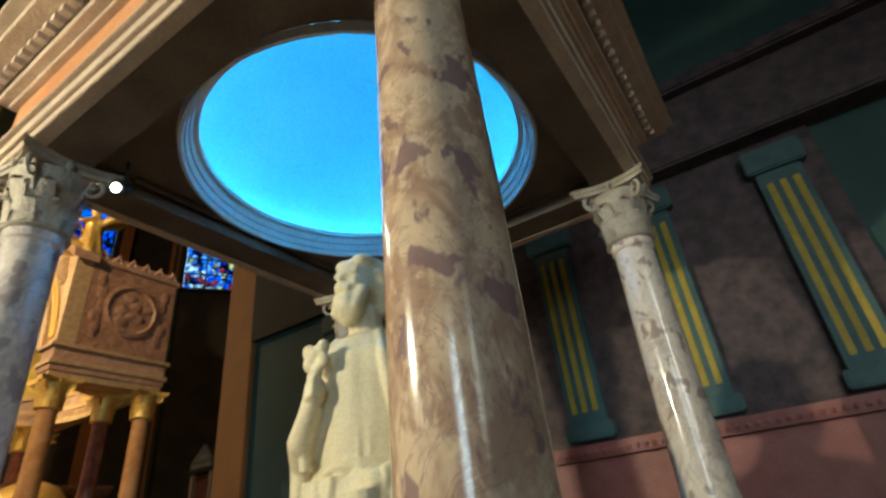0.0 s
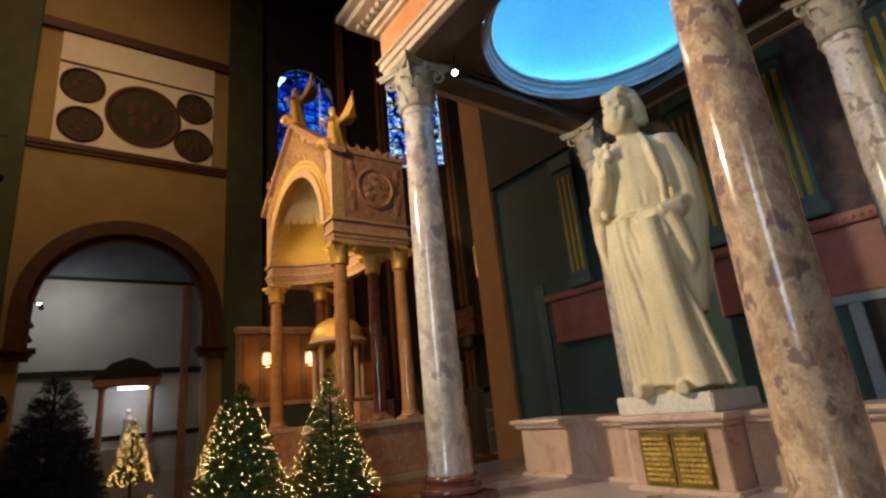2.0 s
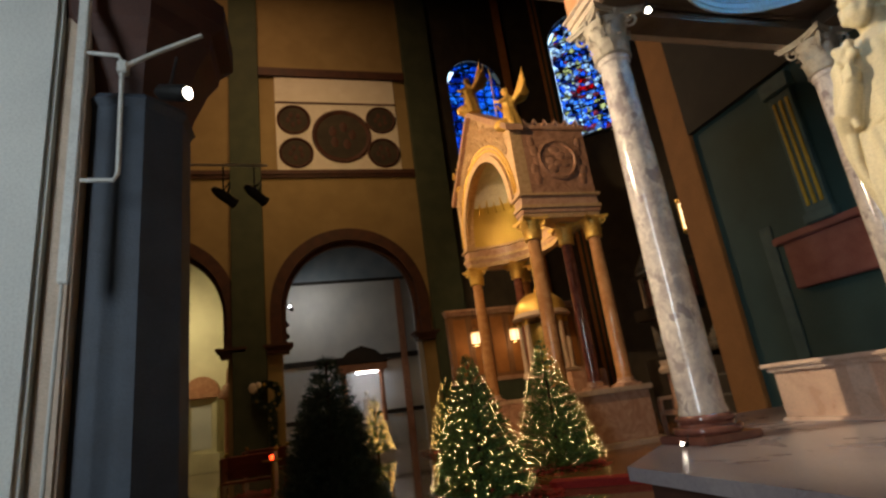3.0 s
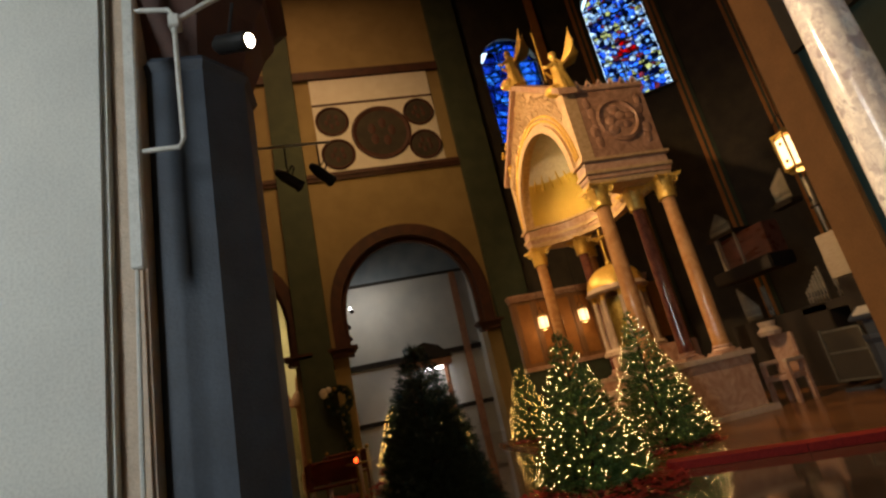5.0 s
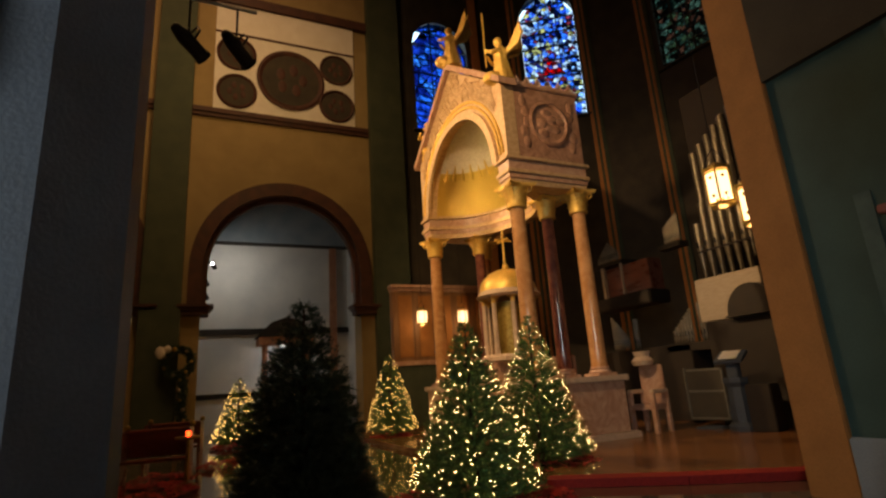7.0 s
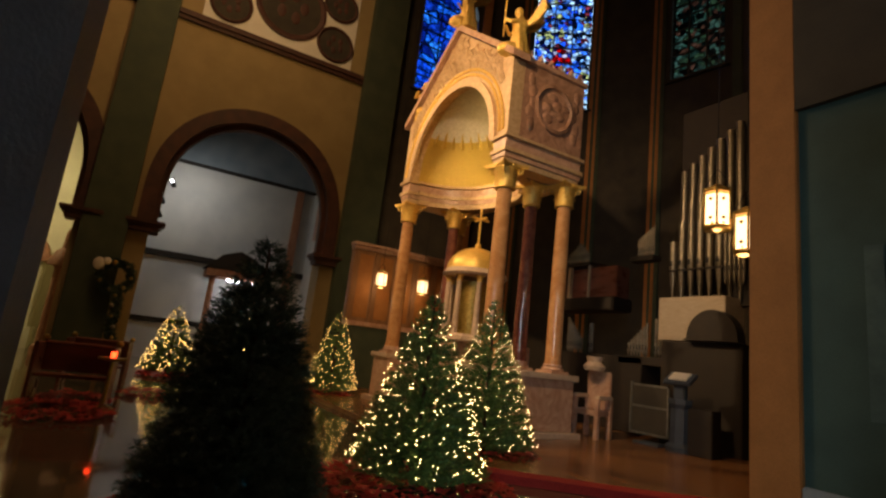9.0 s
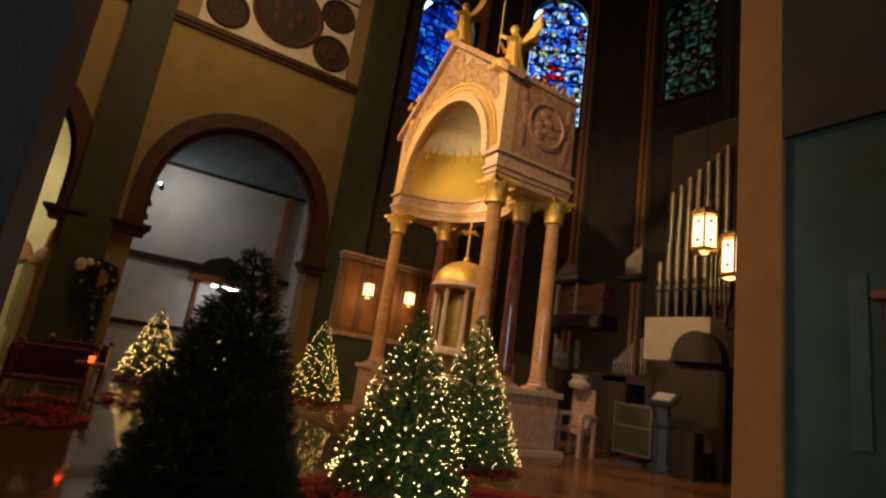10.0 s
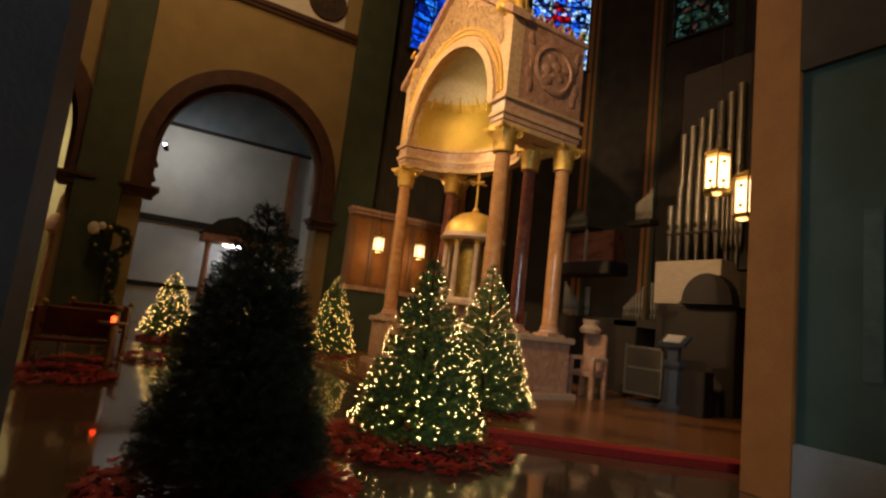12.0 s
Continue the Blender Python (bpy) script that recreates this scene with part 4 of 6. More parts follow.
    for i, (dx, dz) in enumerate(((0, 0), (-0.035, 0.03), (0.035, 0.035), (-0.01, 0.07), (0.03, 0.09), (-0.04, 0.08))):
        ball(bm, (-0.1 + dx, -0.225, 1.39 + dz), (0.03, 0.024, 0.032), 2)
    # hanging sleeve and mantle on that side
    tube(bm, [(-0.28, -0.01, 1.2), (-0.31, 0.02, 0.98), (-0.29, 0.02, 0.78), (-0.24, 0.02, 0.5)], 0.09, 12, 0.6)
    tube(bm, [(-0.28, -0.06, 1.06), (-0.31, -0.05, 0.9), (-0.28, -0.05, 0.72)], 0.04, 8, 0.5)
    # other arm bent at the hip, mantle over it
    tube(bm, [(0.2, 0.0, 1.43), (0.26, 0.01, 1.26), (0.285, 0.0, 1.07)], 0.095, 14, 0.95)
    tube(bm, [(0.285, 0.0, 1.07), (0.25, -0.14, 1.0), (0.17, -0.2, 0.99)], 0.075, 12, 0.6)
    ball(bm, (0.145, -0.205, 0.985), (0.055, 0.035, 0.04), 2)
    for k in range(4):
        tube(bm, [(0.14, -0.225, 1.0 - 0.016 * k), (0.085, -0.215, 0.985 - 0.018 * k)], 0.011, 6)
    for k in range(4):
        x = 0.17 + 0.04 * k
        tube(bm, [(x, -0.13 + 0.04 * k, 0.98), (x + 0.02, -0.1 + 0.04 * k, 0.7), (x - 0.03, -0.08 + 0.04 * k, 0.28 + 0.08 * k)], 0.045, 8, 0.6)
    # mantle edges down the chest
    for s in (-1, 1):
        tube(bm, [(s * 0.1, -0.06, 1.55), (s * 0.17, -0.15, 1.42), (s * 0.21, -0.15, 1.2), (s * 0.2, -0.15, 1.05)], 0.026, 8)
    # collar, neck and turned head
    tube(bm, [(0.095 * math.cos(t), 0.085 * math.sin(t) - 0.01, 1.555 + 0.03 * math.sin(t)) for t in [k * 2 * math.pi / 16 for k in range(17)]], 0.025, 8)
    # mantle hanging in one broad mass from the shoulder to the ankle
    tube(bm, [(0.19, 0.03, 1.46), (0.27, 0.02, 1.25), (0.29, 0.0, 1.0), (0.25, -0.03, 0.72), (0.2, -0.06, 0.42)], 0.125, 16, 0.6)
    tube(bm, [(0.1, -0.2, 0.96), (0.13, -0.2, 0.6), (0.16, -0.18, 0.3), (0.2, -0.17, 0.03)], 0.075, 14, 1.1)
    bmesh.ops.scale(bm, vec=(0.93, 1.0, 1), verts=bm.verts)
    hd = bmesh.new()
    tube(hd, [(0, 0.01, 1.54), (0, -0.01, 1.67)], 0.066, 12)
    ball(hd, (0, -0.025, 1.765), (0.078, 0.098, 0.118), 3)
    ball(hd, (0, -0.095, 1.728), (0.045, 0.035, 0.05), 3)
    tube(hd, [(0, -0.112, 1.795), (0, -0.132, 1.752)], 0.013, 8, 1.25)
    ball(hd, (0, -0.085, 1.665), (0.062, 0.05, 0.075), 3)
    for s in (-1, 1):
        tube(hd, [(s * 0.012, -0.116, 1.8), (s * 0.058, -0.096, 1.8)], 0.013, 6)
        ball(hd, (s * 0.04, -0.098, 1.752), (0.022, 0.02, 0.02), 2)
        for k in range(4):
            ball(hd, (s * (0.055 - 0.004 * k), -0.075 - 0.008 * k, 1.715 - 0.022 * k), (0.03, 0.03, 0.026), 2)
        for k in range(5):
            ball(hd, (s * (0.078 + 0.006 * math.sin(k)), 0.005 + 0.012 * k, 1.79 - 0.03 * k), (0.034, 0.045, 0.034), 2)
        ball(hd, (s * 0.042, -0.05, 1.85), (0.045, 0.05, 0.03), 2)
    for k in range(3):
        ball(hd, (0.016 * (k - 1), -0.112, 1.668 - 0.008 * (k == 1)), (0.03, 0.034, 0.042), 2)
    tube(hd, [(-0.035, -0.12, 1.722), (0, -0.132, 1.73), (0.035, -0.12, 1.722)], 0.011, 6)
    ball(hd, (0, 0.01, 1.825), (0.092, 0.108, 0.075), 3)
    for k in range(9):
        a = 0.2 + k * 0.34
        ball(hd, (0.07 * math.cos(a), 0.03 + 0.045 * math.sin(a), 1.71 + 0.012 * (k % 3)), (0.042, 0.042, 0.06), 2)
    move(hd, pose(0, 0, 0, 0, 0, -12) @ Matrix.Translation((0, 0, 1.58)) @ Matrix.Diagonal((1.16, 1.16, 1.14, 1)) @ Matrix.Translation((0, 0, -1.58)))
    join(hd)
    return bm


st = part("statue", statue_mesh(), M_STATUE, smooth=True)
st.matrix_world = pose(1.0, 0.92, 1.62, 0, 0, 11) @ Matrix.Diagonal((0.98, 0.98, 1.0, 1))
tagged(st, "cream stone statue of a robed bearded figure holding lilies", "statue")
rm = st.modifiers.new("blend", "REMESH")
rm.mode, rm.voxel_size, rm.use_smooth_shade = "VOXEL", 0.0085, True
sm = st.modifiers.new("soften", "SMOOTH")
sm.factor, sm.iterations = 0.5, 2
pl = part("statue_plinth", B(-0.28, 0.28, -0.24, 0.26, 0, 0.1, bevel=0.008), M_PLINTH)
pl.matrix_world = pose(1.0, 0.93, 1.525)
tagged(pl, "white stone plinth under the statue", "plinth")

# ---------------- the high altar canopy ----------------
bald = base("baldachin", -11.54, 4.6)
tagged(bald, "tall gilded marble altar canopy on coloured columns", "baldachin")
for sx in (-1, 1):
    for x, y, mt, r, lab in ((2.39, -0.88, M_YCOL, 0.19, "polished yellow marble shaft"), (1.81, 0.37, M_RCOL, 0.17, "polished dark red marble shaft"), (2.39, 0.89, M_YCOL, 0.18, "polished yellow marble shaft")):
        c = part("column", move(shaft(r, r * 0.86, 3.78), pose(sx * x, y, 1.62)), mt, bald, lab, smooth=True)
        part("foot", move(attic_base(r, 0.2), pose(sx * x, y, 1.43)), M_BALDMARBLE, c, smooth=True)
        part("capital", move(capital(r * 1.12, 0.56), pose(sx * x, y, 5.29)), M_GOLD, c, "gilded leaf capital", smooth=True)
    part("pedestal", B(sx * 2.39 - 0.34 - (0.3 if sx > 0 else 0), sx * 2.39 + 0.34 + (0.3 if sx < 0 else 0), -1.25, 1.25, 0.22, 1.3, bevel=0.02), M_BALDMARBLE, bald)
    bm = bmesh.new()
    box(bm, sx * 2.39 - 0.5 - (0.2 if sx > 0 else 0), sx * 2.39 + 0.5 + (0.2 if sx < 0 else 0), -1.4, 1.4, 0, 0.22, 0.02)
    box(bm, sx * 2.39 - 0.42 - (0.25 if sx > 0 else 0), sx * 2.39 + 0.42 + (0.25 if sx < 0 else 0), -1.33, 1.33, 1.3, 1.43, 0.02)
    part("plinth", bm, M_CORNICE, bald)
for lo, hi, g, mt in ((5.84, 5.98, 0.0, M_BALDGOLD), (5.98, 6.1, 0.03, M_BALDMARBLE), (6.1, 6.2, 0.07, M_BALDGOLD), (6.2, 6.44, 0.02, M_BALDMARBLE), (6.44, 6.52, 0.09, M_BALDGOLD)):
    bm = bmesh.new()
    for sx in (-1, 1):
        a, b = sorted((sx * (2.58 + g), sx * (2.14 - g)))
        box(bm, a, b, -1.1 - g, 1.1 + g, lo, hi, 0.01)
    box(bm, -2.14, 2.14, 0.9 - g, 1.1 + g, lo, hi, 0.01)
    # curved rail round the back of the niche
    cr = bmesh.new()
    ra, rb = 2.02 - g, 2.3
    lathe(cr, [(ra, lo), (rb, lo), (rb, hi), (ra, hi), (ra, lo)], 40, start=0, sweep=180)
    bmesh.ops.scale(cr, vec=(1, 0.85, 1), verts=cr.verts)
    move(cr, pose(0, -0.85, 0))
    tmp = bpy.data.meshes.new("tmp")
    cr.to_mesh(tmp)
    cr.free()
    bm.from_mesh(tmp)
    bpy.data.meshes.remove(tmp)
    part("entablature", bm, mt, bald)
gable = arched_wall(-2.6, 2.6, 6.5, 8.4, 0.34, [(0, 2.12, 6.5, 6.52)], top=lambda x: 8.38 + 1.95 * (1 - abs(x) / 2.6))
part("gable", move(gable, pose(0, -1.12, 0)), M_BALDGOLD, bald, "gilded carved gable with a wide arch")
part("arch_moulding", move(arch_band(0, 2.0, 2.2, 6.52, 6.5, 0.1), pose(0, -1.2, 0)), M_BALDGOLD, bald)
for sx in (-1, 1):
    bm = bmesh.new()
    prism(bm, [(sx * 2.75, 8.32), (sx * 2.75, 8.5), (0, 10.55), (0, 10.36)], 0.5)
    part("raking_cornice", move(bm, pose(0, -1.26, 0)), M_BALDMARBLE, bald)
rng = random.Random(9)
bm = bmesh.new()
for i in range(90):
    a = radians(4 + 172 * i / 89)
    for k, rr in enumerate((2.32, 2.45)):
        x, z = rr * math.cos(a), 6.52 + rr * math.sin(a)
        if abs(x) < 2.55:
            ball(bm, (x, -1.14, z), (0.045, 0.04, 0.05), 1)
part("beading", bm, M_GOLD, bald, "gilded bead carving")
bm = bmesh.new()
for i in range(240):
    x = rng.uniform(-2.3, 2.3)
    zl, zh = 6.52 + math.sqrt(max(0, 2.6 ** 2 - x * x)), 8.2 + 1.95 * (1 - abs(x) / 2.6)
    if zh > zl + 0.1:
        z = rng.uniform(zl, zh)
        tube(bm, [(x, -1.13, z - 0.1), (x + rng.uniform(-0.05, 0.05), -1.19, z), (x + rng.uniform(-0.1, 0.1), -1.13, z + 0.1)], 0.038, 6, 0.5)
part("carving", bm, M_BALDGOLD, bald, "gilded scroll carving")["kind"] = "stuff"
for sx in (-1, 1):
    x0, x1 = sorted((sx * 2.3, sx * 2.6))
    part("side_wall", B(x0, x1, -0.78, 1.1, 6.52, 8.4, bevel=0.01), M_RELIEF, bald, "veined tan marble side with a carved roundel")
    bm = bmesh.new()
    lathe(bm, [(0.56, 0), (0.6, 0.05), (0.52, 0.07), (0.48, 0.02)], 32)
    for k in range(7):
        ball(bm, ((0.12 + 0.04 * k) * math.cos(k * 2.4), (0.12 + 0.04 * k) * math.sin(k * 2.4), 0.02), (0.1 + 0.02 * (k % 3), 0.16, 0.035), 2)
    part("roundel", move(bm, pose(sx * 2.6, 0.15, 7.5, 0, 90 * sx, 0)), M_RELIEF, bald, smooth=True)
    bm = bmesh.new()
    for s2 in (-1, 1):
        for k in range(5):
            ball(bm, (sx * 2.61, 0.15 + s2 * (0.66 + 0.05 * math.sin(k * 2)), 6.95 + 0.27 * k), (0.022, 0.1 + 0.03 * (k % 2), 0.17), 2)
    part("relief", bm, M_RELIEF, bald, smooth=True)["kind"] = "stuff"
    bm = bmesh.new()
    box(bm, x0 - 0.06, x1 + 0.06, -0.85, 1.16, 8.4, 8.52, 0.02)
    for k in range(6):
        tube(bm, [(sx * 2.5, -0.6 + 0.32 * k - 0.12, 8.52), (sx * 2.5, -0.6 + 0.32 * k, 8.74), (sx * 2.5, -0.6 + 0.32 * k + 0.12, 8.52)], 0.06, 6)
    part("cresting", bm, M_BALDMARBLE, bald, "stone scroll cresting")
part("back_wall", B(-2.3, 2.3, 0.95, 1.1, 6.52, 8.4), M_BALDMARBLE, bald)
part("roof", B(-2.3, 2.3, -0.78, 1.1, 8.7, 8.8), M_BALDMARBLE, bald)
# gilded half dome inside, its sky cap above
bm = bmesh.new()
prof = [(2.1, 6.5)] + [(2.1 * math.cos(radians(a)), 6.52 + 2.1 * math.sin(radians(a))) for a in range(6, 41, 4)]
lathe(bm, prof, 40, start=0, sweep=180)
bmesh.ops.scale(bm, vec=(1, 0.85, 1), verts=bm.verts)
part("half_dome", move(bm, pose(0, -0.85, 0)), M_GOLDWALL, bald, "gold mosaic half dome", smooth=True)
bm = bmesh.new()
prof = [(2.1 * math.cos(radians(a)), 6.52 + 2.1 * math.sin(radians(a))) for a in range(38, 92, 4)]
lathe(bm, prof, 40, start=0, sweep=180, fold=None)
bmesh.ops.scale(bm, vec=(1, 0.85, 1), verts=bm.verts)
part("sky_cap", move(bm, pose(0, -0.85, 0)), M_CLOUD, bald, "pale mosaic sky with scalloped cloud edge", smooth=True)
for i in range(17):
    a, r, e0 = radians(8 + 164 * i / 16), 2.08, radians(32)
    e1 = radians(43 + 3 * (i % 2))
    pts = [(r * math.cos(e) * math.cos(a), 0.85 * r * math.cos(e) * math.sin(a), 6.52 + r * math.sin(e)) for e in (e0, (e0 + e1) / 2, e1)]
    part("flame_ray", move(tube(bmesh.new(), pts, 0.07, 6, 0.12), pose(0, -0.85, 0)), M_GOLDWALL, bald, smooth=True)


def angel(x, y, z, turn, tall, label):
    bm = bmesh.new()
    lathe(bm, [(0.26, 0), (0.24, 0.15), (0.19, 0.4), (0.15, 0.6), (0.17, 0.8), (0.08, 0.95), (0.06, 1.0)], 20, fold=lambda r, zz, a: r * (1 + 0.12 * math.sin(6 * a + zz * 4)))
    ball(bm, (0, -0.04, 1.1), (0.09, 0.1, 0.12), 2)
    tube(bm, [(0.15, 0, 0.84), (0.2, -0.2, 0.75), (0.05, -0.32, 0.9)], 0.055, 8, 0.7)
    tube(bm, [(-0.15, 0, 0.84), (-0.2, -0.2, 0.7), (-0.05, -0.3, 0.82)], 0.055, 8, 0.7)
    ball(bm, (0.1, -0.22, 0.18), (0.16, 0.22, 0.16), 2)
    for s in (-1, 1):
        for k in range(5):
            tube(bm, [(s * 0.06, 0.1, 0.74), (s * (0.1 + 0.03 * k), 0.26 + 0.03 * k, 1.0 - 0.03 * k), (s * (0.15 + 0.03 * k), 0.44 + 0.02 * k, 1.4 - 0.07 * k), (s * (0.13 + 0.04 * k), 0.48 - 0.01 * k, 1.58 - 0.13 * k)], 0.05, 6, 0.3)
    if tall:
        tube(bm, [(0.02, -0.33, 0.5), (0.0, -0.32, 1.9)], 0.022, 6)
    ob = part("angel_statue", bm, M_GOLD, smooth=True)
    ob.matrix_world = pose(x, y, z, 0, 0, turn) @ Matrix.Diagonal((1.16, 1.16, 1.16, 1))
    blend = ob.modifiers.new("blend", "REMESH")
    blend.mode, blend.voxel_size, blend.use_smooth_shade = "VOXEL", 0.024, True
    return tagged(ob, label, "statue", "gilded angels")


angel(-11.54, 3.6, 10.45, -40, False, "gilded winged figure on the gable point")
angel(-9.2, 3.75, 8.5, -32, True, "gilded kneeling winged figure holding a staff")
angel(-13.9, 3.75, 8.5, 30, False, "gilded kneeling winged figure on the far corner")

# altar and tabernacle
alt = base("altar", -11.4, 4.9)
tagged(alt, "marble altar block with steps under the canopy", "altar")
bm = bmesh.new()
box(bm, -1.9, 1.9, -0.6, 0.9, 0, 0.9, 0.02)
part("block", bm, M_BALDMARBLE, alt)
part("table", B(-2.0, 2.0, -0.7, 0.95, 0.9, 1.05, bevel=0.02), M_CORNICE, alt)
part("gradine", B(-1.3, 1.3, -0.35, 0.7, 1.05, 1.95, bevel=0.02), M_BALDMARBLE, alt)
tab = base("tabernacle", -11.33, 4.6, 1.95)
tagged(tab, "small domed gilded tabernacle with marble columns and cross", "tabernacle")
part("foot", lathe(bmesh.new(), [(0.85, 0), (0.85, 0.1), (0.78, 0.16)], 8), M_CORNICE, tab)
for k in range(8):
    a = radians(22.5 + 45 * k)
    c = part("column", move(shaft(0.07, 0.06, 1.3), pose(0.66 * math.cos(a), 0.66 * math.sin(a), 0.16)), M_CORNICE, tab, smooth=True)
    part("capital", move(capital(0.06, 0.16), pose(0.66 * math.cos(a), 0.66 * math.sin(a), 1.46)), M_GOLD, c)
part("drum", lathe(bmesh.new(), [(0.8, 1.62), (0.86, 1.68), (0.8, 1.74), (0.78, 1.8)], 32), M_CORNICE, tab, smooth=True)
part("dome", lathe(bmesh.new(), [(0.76 * math.cos(radians(a)), 1.8 + 0.62 * math.sin(radians(a))) for a in range(0, 90, 9)] + [(0.05, 2.42)], 32), M_GOLD, tab, "gilded dome", smooth=True)
bm = bmesh.new()
tube(bm, [(0, 0, 2.4), (0, 0, 3.5)], 0.03, 8)
tube(bm, [(-0.26, 0, 3.22), (0.26, 0, 3.22)], 0.035, 8)
tube(bm, [(0, -0.26, 3.22), (0, 0.26, 3.22)], 0.03, 8)
ball(bm, (0, 0, 2.48), 0.09, 2)
part("cross", bm, M_GOLD, tab, "gilded cross finial", smooth=True)
part("door", lathe(bmesh.new(), [(0.42, 0.16), (0.42, 1.5)], 24), M_BRONZE, tab, smooth=True)

# ---------------- fir trees ----------------


def fir_mesh(h, r, count, seed, needle, bulge):
    """Branch sprays of thin needles on a cone, denser at the outside."""
    rg = np.random.default_rng(seed)
    verts, faces = [], []
    for i in range(count):
        u = 1 - math.sqrt(rg.random()) if i > count * 0.12 else rg.random()
        u = 0.87 * u + 0.13 * math.floor(u * 13) / 13
        z = 0.12 * h + 0.88 * h * u
        a = rg.random() * 2 * math.pi
        lump = 0.5 + 0.5 * noise.noise(Vector((2.2 * math.cos(a), 2.2 * math.sin(a), 5 * u + seed)))
        rad = r * (1 - u) ** bulge * (0.7 + 0.26 * lump + 0.2 * rg.random()) + 0.02
        start = rad * rg.uniform(0.25, 0.6)
        tip = np.array([rad * math.cos(a), rad * math.sin(a), z - rad * 0.1 + rg.uniform(0, 0.05)])
        root = np.array([start * math.cos(a), start * math.sin(a), z - rad * 0.22])
        d = tip - root
        ln = np.linalg.norm(d) + 1e-6
        d /= ln
        side = np.cross(d, [0, 0, 1.0])
        side /= np.linalg.norm(side) + 1e-6
        up = np.cross(side, d)
        n = max(8, int(ln / 0.018))
        for k in range(n):
            p = root + d * ln * (k + rg.random()) / n
            th = rg.uniform(0, 2 * math.pi)
            out = (side * math.cos(th) + up * math.sin(th)) * 0.8 + d * 0.75
            w = needle * 0.13
            q = len(verts)
            s2 = np.cross(out, d)
            s2 = s2 / (np.linalg.norm(s2) + 1e-6) * w
            verts += [tuple(p - s2), tuple(p + s2), tuple(p + out * needle * rg.uniform(0.7, 1.2))]
            faces.append((q, q + 1, q + 2))
    me = bpy.data.meshes.new("crown")
    me.from_pydata(verts, [], faces)
    return me


def fir(x, y, h, r, count, seed, lit, label, bulbs=420, needle=0.06, bulge=0.78):
    t = base("fir_tree", x, y)
    tagged(t, label, "tree", "decorated firs" if lit else "")
    bm = bmesh.new()
    tube(bm, [(0, 0, 0), (0.01, 0, h * 0.5), (0, 0, h * 0.97)], 0.05, 8, 0.2)
    part("trunk", bm, M_BARK, t)
    me = fir_mesh(h, r, count, seed, needle, bulge)
    me.materials.append(M_NEEDLE if lit else M_DARKFIR)
    crown = new("crown", me)
    crown.parent = t
    if lit:
        rg = random.Random(seed)
        bm = bmesh.new()
        for i in range(bulbs):
            u = 1 - math.sqrt((i + 0.5 + rg.uniform(-0.5, 0.5)) / bulbs) + rg.uniform(-0.012, 0.012)
            u = min(0.995, max(0.0, u))
            z = 0.1 * h + 0.9 * h * u
            a = i * 2.39996 + rg.uniform(-0.5, 0.5)
            rad = r * (1 - u) ** bulge * rg.uniform(0.9, 1.05) + 0.012
            size = rg.uniform(0.0034, 0.0048) * (1.0 + 0.17 * max(0.0, -x - 8))
            bmesh.ops.create_icosphere(bm, subdivisions=1, radius=size, matrix=Matrix.Translation((rad * math.cos(a), rad * math.sin(a), z)))
        lights = part("fairy_lights", bm, M_BULB if x > -10 else M_FARBULB, t, "warm white fairy lights")
        lights["kind"] = "stuff"
    return t


def poinsettias(x, y, r, n, seed, label):
    rg = random.Random(seed)
    verts, faces = [], []
    for i in range(n):
        a, d = rg.random() * 6.283, r * math.sqrt(rg.uniform(0.2, 1))
        c = Vector((d * math.cos(a), d * math.sin(a), rg.uniform(0.06, 0.2) * (1.3 - d / r)))
        for k in range(7):
            b = rg.random() * 6.283
            l = rg.uniform(0.05, 0.1)
            o = Vector((math.cos(b), math.sin(b), rg.uniform(-0.2, 0.4))) * l
            s = Vector((-math.sin(b), math.cos(b), 0)) * l * 0.32
            q = len(verts)
            verts += [tuple(c), tuple(c + o * 0.5 + s), tuple(c + o), tuple(c + o * 0.5 - s)]
            faces.append((q, q + 1, q + 2, q + 3))
    me = bpy.data.meshes.new("poinsettia_bed")
    me.from_pydata(verts, [], faces)
    me.materials.append(M_POINSETTIA)
    ob = new("poinsettia_bed", me)
    ob.matrix_world = pose(x, y, 0.0)
    return tagged(ob, label, "flowers", kind="stuff")


fir(-5.82, 0.44, 2.28, 0.84, 1700, 1, True, "lit fir tree with warm fairy lights and red flowers", 430, bulge=0.8)
fir(-7.52, 2.6, 2.58, 0.88, 1400, 2, True, "lit fir tree with warm fairy lights beside the altar", 460, bulge=0.8)
fir(-15.19, 2.5, 2.5, 0.76, 700, 3, True, "slim fir tree with dense warm fairy lights", 250, bulge=0.74)
fir(-17.85, -1.64, 2.1, 0.8, 700, 4, True, "small fir tree densely covered in fairy lights", 250)
fir(-17.8, 0.35, 2.25, 0.6, 450, 5, True, "fir tree with fairy lights before the chapel arch", 200)
fir(-4.71, -1.89, 2.36, 0.78, 4200, 6, False, "unlit dark green fir tree", needle=0.055, bulge=0.62)
for k, (x, y, r) in enumerate(((-5.82, 0.44, 1.2), (-7.52, 2.6, 1.2), (-15.19, 2.5, 0.8), (-17.85, -1.64, 0.8), (-4.71, -1.89, 1.05))):
    poinsettias(x, y, r, 460, 20 + k, "bed of red poinsettias under a fir tree")

# ---------------- hanging lanterns ----------------


